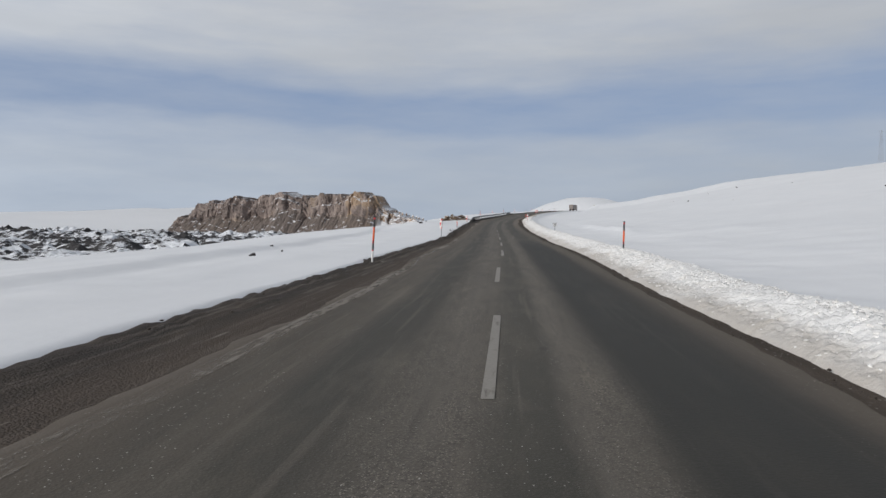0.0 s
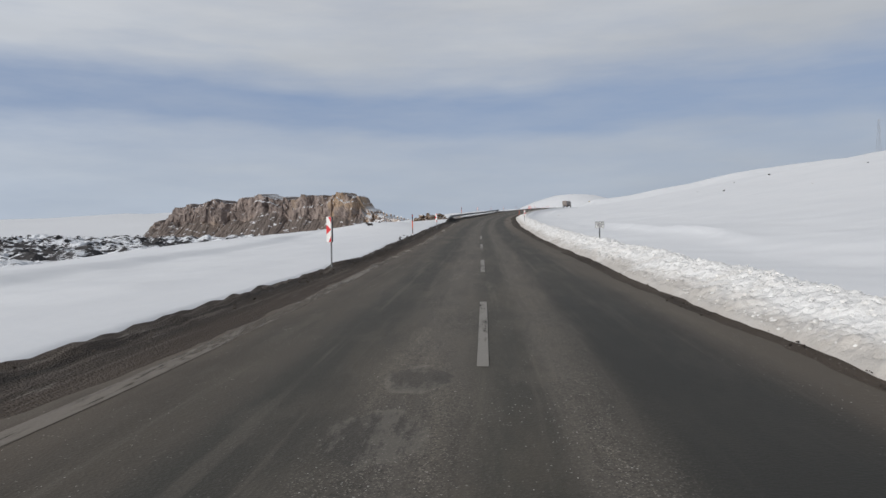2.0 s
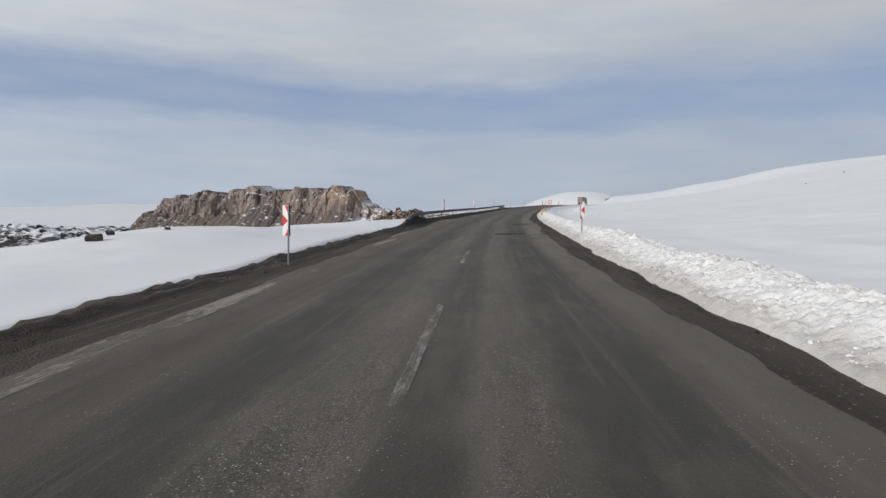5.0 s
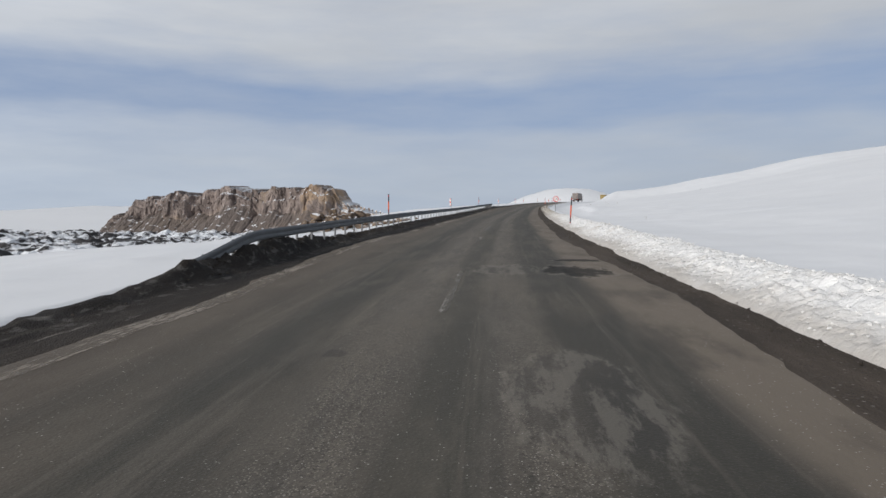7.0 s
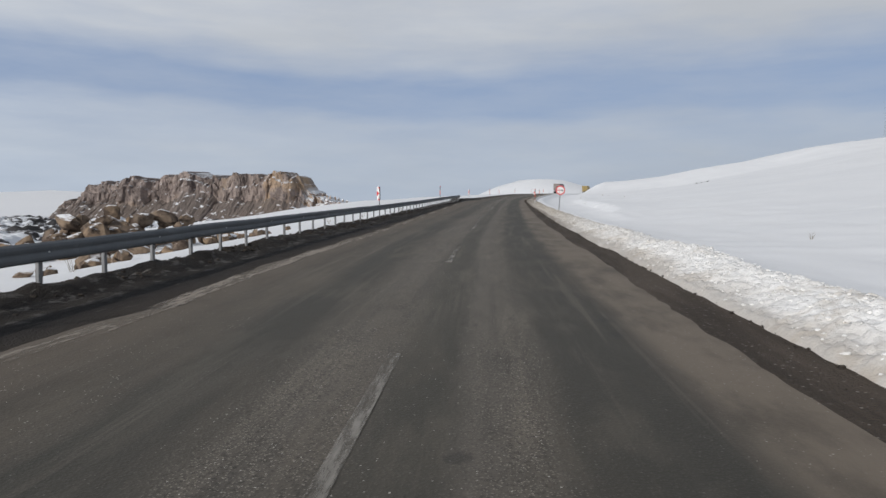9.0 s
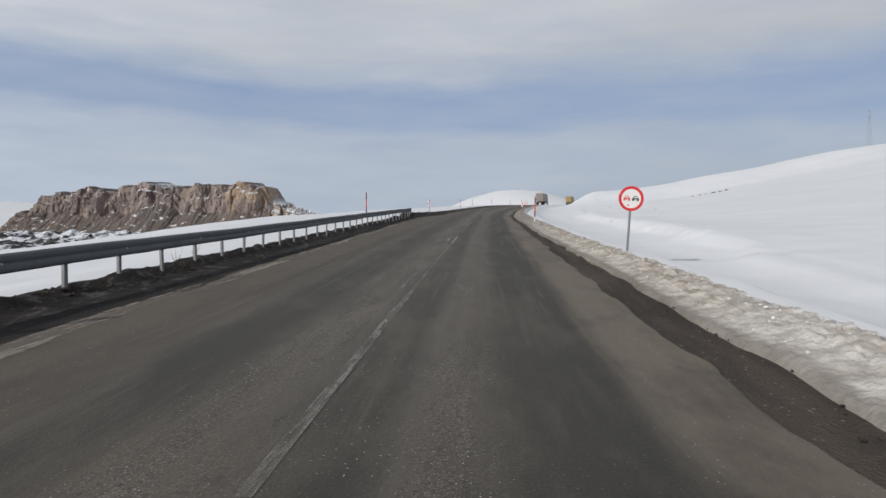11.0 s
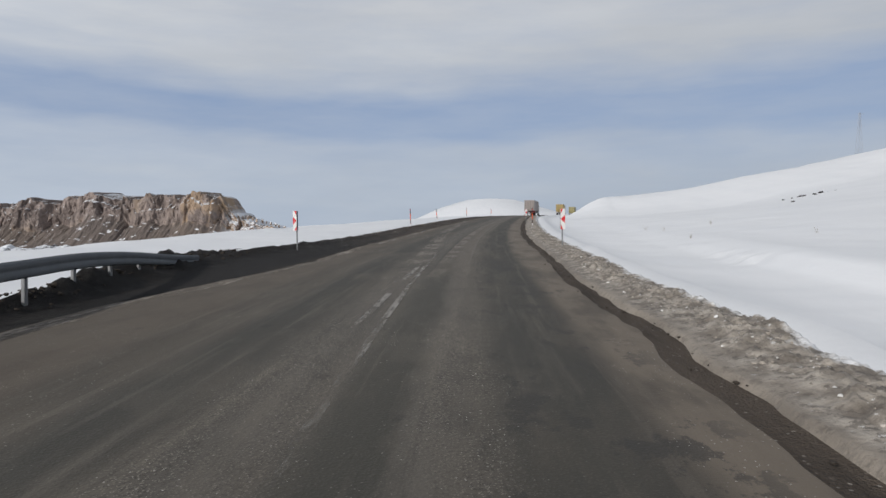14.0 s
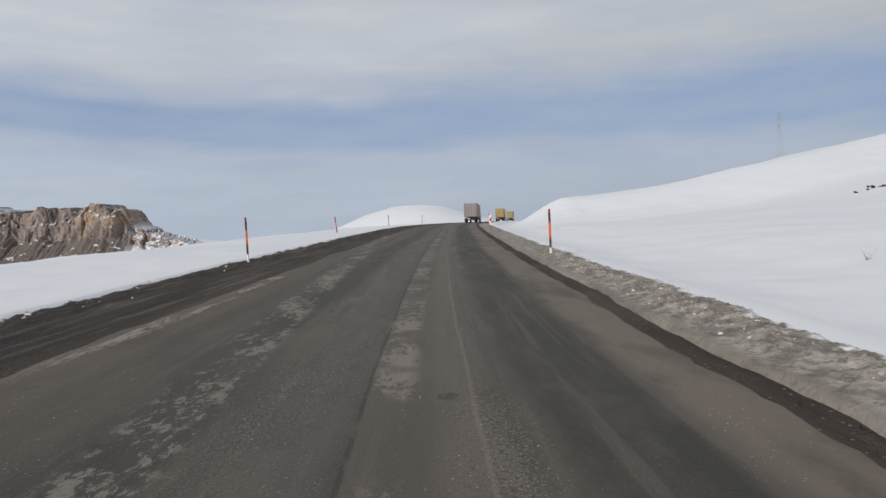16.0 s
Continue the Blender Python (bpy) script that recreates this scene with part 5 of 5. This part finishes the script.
def make_mesa():
    n = 760
    x = np.linspace(-790, -115, n)
    lift = np.interp(x, *zip(*MESA))
    keep = ease(lift, -12, 30)
    top = lift + keep * (5.0 * blocks(x, 21, 201) + 3.2 * blocks(x, 8.5, 205) + 1.0 * field(x * 0.2, 0.5, 91, 3))
    front = 1296 - 0.244 * (x + 234)
    v = np.concatenate([np.linspace(0, 1, 9)[:-1], np.linspace(1, 2, 34)[:-1], np.linspace(2, 3, 28)])
    C = len(v)
    X = np.repeat(x[:, None], C, 1)
    T, F = top[:, None], front[:, None]
    base = -28.0
    wall = np.clip(0.47 + 0.2 * field(x * 0.018, 3.5, 93, 3), 0.22, 0.8)[:, None]
    foot = T - (T - base) * wall
    pv, wv, tv = np.clip(v, 0, 1)[None, :], np.clip(v - 1, 0, 1)[None, :], np.clip(v - 2, 0, 1)[None, :]
    # towers and clefts, most of them running the wall's full height
    warp = x[:, None] + 5 * field(x[:, None] * 0.02, 1.3 * v[None, :], 209, 3)
    proud = 10 * blocks(warp, 52, 211) + 6.5 * blocks(warp, 21, 213) + 2.4 * blocks(warp, 8.5, 215)
    proud = proud + 6 * field(X * 0.03, 0.5 * v[None, :], 95, 4, 0.55) + 2.5 * field(X * 0.09, 3.0 * v[None, :], 97, 4, 0.6)
    fan = ease(field(x * 0.025, 8.5, 217, 2), -0.2, 0.7)[:, None]
    Z = (T - 3 + 4.5 * np.sin(np.minimum(1 - pv, 0.6) / 0.6 * math.pi / 2) * (0.5 + 0.5 * field(x * 0.012, 4.5, 241, 3))[:, None] - 25 * ease(1 - pv, 0.65, 1.0)) * (v <= 1)[None, :]
    Z = Z + (v > 1)[None, :] * (T - 3 - (T - 3 - foot) * wv - (foot - base) * tv ** (0.75 + 0.2 * fan))
    ledge = 7 * ease(wv, 0.42 + 0.2 * field(x * 0.03, 2.5, 219, 2)[:, None], 0.52 + 0.2 * field(x * 0.03, 2.5, 219, 2)[:, None])
    out = ledge + 7 * wv + 95 * tv * np.clip((T - base) / 80, 0.15, 1)
    hold = ease(v, 0.75, 1.0)[None, :] * (1 - 0.9 * ease(tv, 0.0, 0.14))
    Y = F + 160 * (1 - pv) - out - proud * hold
    Y = Y + np.abs(field(x[:, None] * 0.03, 0.15 + 0.6 * tv, 233, 3)) * 2.5 * ease(tv, 0.1, 0.4) * (1 - ease(tv, 0.7, 1.0))
    Z = Z + (1.6 * field(X * 0.12, Y * 0.05 + v[None, :] * 5, 103, 4) + 0.8 * field(X * 0.35, v[None, :] * 9, 105, 2)) * ease(v, 0.5, 1.0)[None, :] * (1 - 0.4 * tv) * keep[:, None]
    mesa = thing("rock_mesa", Matrix(), "brown craggy rock mesa with snowy ledges above the plain", "cliff")
    for name, lo, hi, label in (("plateau", 0, 9, "flat snow-dusted top"), ("rock_wall", 8, 42, "fluted brown rock wall"), ("talus_slope", 41, C, "brown scree slope with snow patches")):
        ob = grid_mesh(name, X[:, lo:hi], Y[:, lo:hi], Z[:, lo:hi], MAT_CLIFF, smooth=False)
        ob.parent = mesa
        ob["label"] = label
    # loose crags on the tail
    for k in range(12):
        bm = blob(300 + k, 0.35, 1.1, 3)
        ob = part("crag", bm, MAT_CLIFF, mesa)
        cx = -212 + 6.2 * k
        ob.matrix_world = pose(cx, 1275 + random.uniform(-6, 6), float(np.interp(cx, *zip(*MESA))) + 1.5, 0, 0, random.uniform(0, 360)) @ Matrix.Diagonal((random.uniform(2.5, 5), 4, random.uniform(3, 7), 1))


make_mesa()


def make_lava_field():
    x = np.linspace(-1500, -130, 330)
    y = np.concatenate([np.linspace(380, 1000, 220), np.linspace(1004, 1500, 110)])
    X, Y = np.meshgrid(x, y)
    edge = ease(-X, 150, 420) * ease(Y, 400, 500) * (1 - ease(Y, 1380, 1500))
    lumps = np.abs(field(X * 0.03, Y * 0.022, 111, 5, 0.6))
    big = field(X * 0.005, Y * 0.005, 113, 3)
    Z = -30 + edge * (2.5 + 3.0 * big + 7.5 * lumps + 1.6 * field(X * 0.13, Y * 0.1, 115, 3))
    Z = Z + edge * (2 * np.exp(-((X + 800) / 60) ** 2 - ((Y - 1230) / 60) ** 2) + 6 * np.exp(-((X + 930) / 90) ** 2 - ((Y - 1260) / 70) ** 2)) * (0.7 + 0.9 * lumps) + 6 * ease(-X, 500, 1200) * edge
    ob = grid_mesh("lava_field", X, Y, Z, MAT_LAVA, smooth=False)
    return tagged(ob, "black broken lava field half covered with snow on the plain", "lava field", kind="stuff")


make_lava_field()


# ---- pylon on the hill ----
def make_pylon():
    base, top = Vector((518.0, 1039.0, 60.5)), 69.5
    ob = thing("power_pylon", Matrix.Translation(base), "slim grey lattice power pylon standing on the hill", "pylon")

    def bar(name, a, b, r=0.05):
        a, b = Vector(a), Vector(b)
        bm = bmesh.new()
        tube(bm, r, r, (b - a).length, (0, 0, 0), 6)
        bmesh.ops.transform(bm, verts=bm.verts, matrix=Matrix.Translation(a) @ (b - a).to_track_quat("Z", "Y").to_matrix().to_4x4())
        part(name, bm, MAT_PYLON, ob)

    def corner(i, t):
        w = 3.6 * (1 - t) + 0.7 * t
        return Vector((w * (1 if i in (0, 3) else -1), w * (1 if i < 2 else -1), t * top))

    for i in range(4):
        bar("leg", corner(i, 0), corner(i, 1), 0.11)
    for k in range(9):
        a, b = k / 9, (k + 1) / 9
        for i in range(4):
            j = (i + 1) % 4
            bar("brace", corner(i, a), corner(j, b))
            bar("brace", corner(j, a), corner(i, b))
    for z in (0.78, 0.88, 0.97):
        bar("arm", (-5.5, 0, z * top), (5.5, 0, z * top), 0.09)


make_pylon()


# ---- small clutter along the road ----
scatter_lumps("snow_clods", 13000, bank_spot, (0.02, 0.11), MAT_CLOD, "loose clods of ploughed snow on the bank", "snow", 21)
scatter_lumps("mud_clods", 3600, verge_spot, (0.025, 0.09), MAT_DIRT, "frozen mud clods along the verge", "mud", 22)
scatter_lumps("snow_crumbs", 1300, edge_spot, (0.03, 0.13), MAT_CLOD, "crumbs of snow and slush along the left snow edge", "snow", 25)
scatter_lumps("gravel_crumbs", 900, foot_spot, (0.02, 0.08), MAT_DIRT, "gravel crumbs at the foot of the snow bank", "gravel", 23)


def grass_tuft(m, seed):
    rnd = random.Random(seed)
    bm = bmesh.new()
    for _ in range(rnd.randrange(7, 13)):
        a, l = rnd.uniform(0, 6.28), rnd.uniform(0.15, 0.42)
        tip = Vector((math.cos(a) * l * rnd.uniform(0.2, 0.8), math.sin(a) * l * rnd.uniform(0.2, 0.8), l))
        foot = Vector((rnd.uniform(-0.04, 0.04), rnd.uniform(-0.04, 0.04), -0.08))
        tube(bm, 0.006, 0.0015, (tip - foot).length, (0, 0, 0), 4, Matrix.Translation(foot) @ (tip - foot).to_track_quat("Z", "Y").to_matrix().to_4x4())
    ob = part("dry_grass_tuft", bm, MAT_TWIG)
    ob.matrix_world = m
    return tagged(ob, "tuft of dry yellow grass poking through the snow", "grass", "dry grass along the verge")


rnd = random.Random(12)
TUFTS = [(211.5, 14.2), (285.9, 12.5), (341.7, 19.3), (321.9, 19.5), (308.4, 21.0), (346.6, 15.0), (341.6, 15.6), (327.2, 14.2), (142.0, 45.8)]
for i in range(7):
    s = rnd.uniform(165, 280)
    TUFTS.append((s, -edge_at(s, LEFT_AT) - rnd.uniform(0.2, 1.6)))
for i, (s, d) in enumerate(TUFTS):
    x, y, _ = at_road(s, d)
    grass_tuft(pose(float(x), float(y), land_at(s, d), 0, 0, rnd.uniform(0, 360)), 40 + i)


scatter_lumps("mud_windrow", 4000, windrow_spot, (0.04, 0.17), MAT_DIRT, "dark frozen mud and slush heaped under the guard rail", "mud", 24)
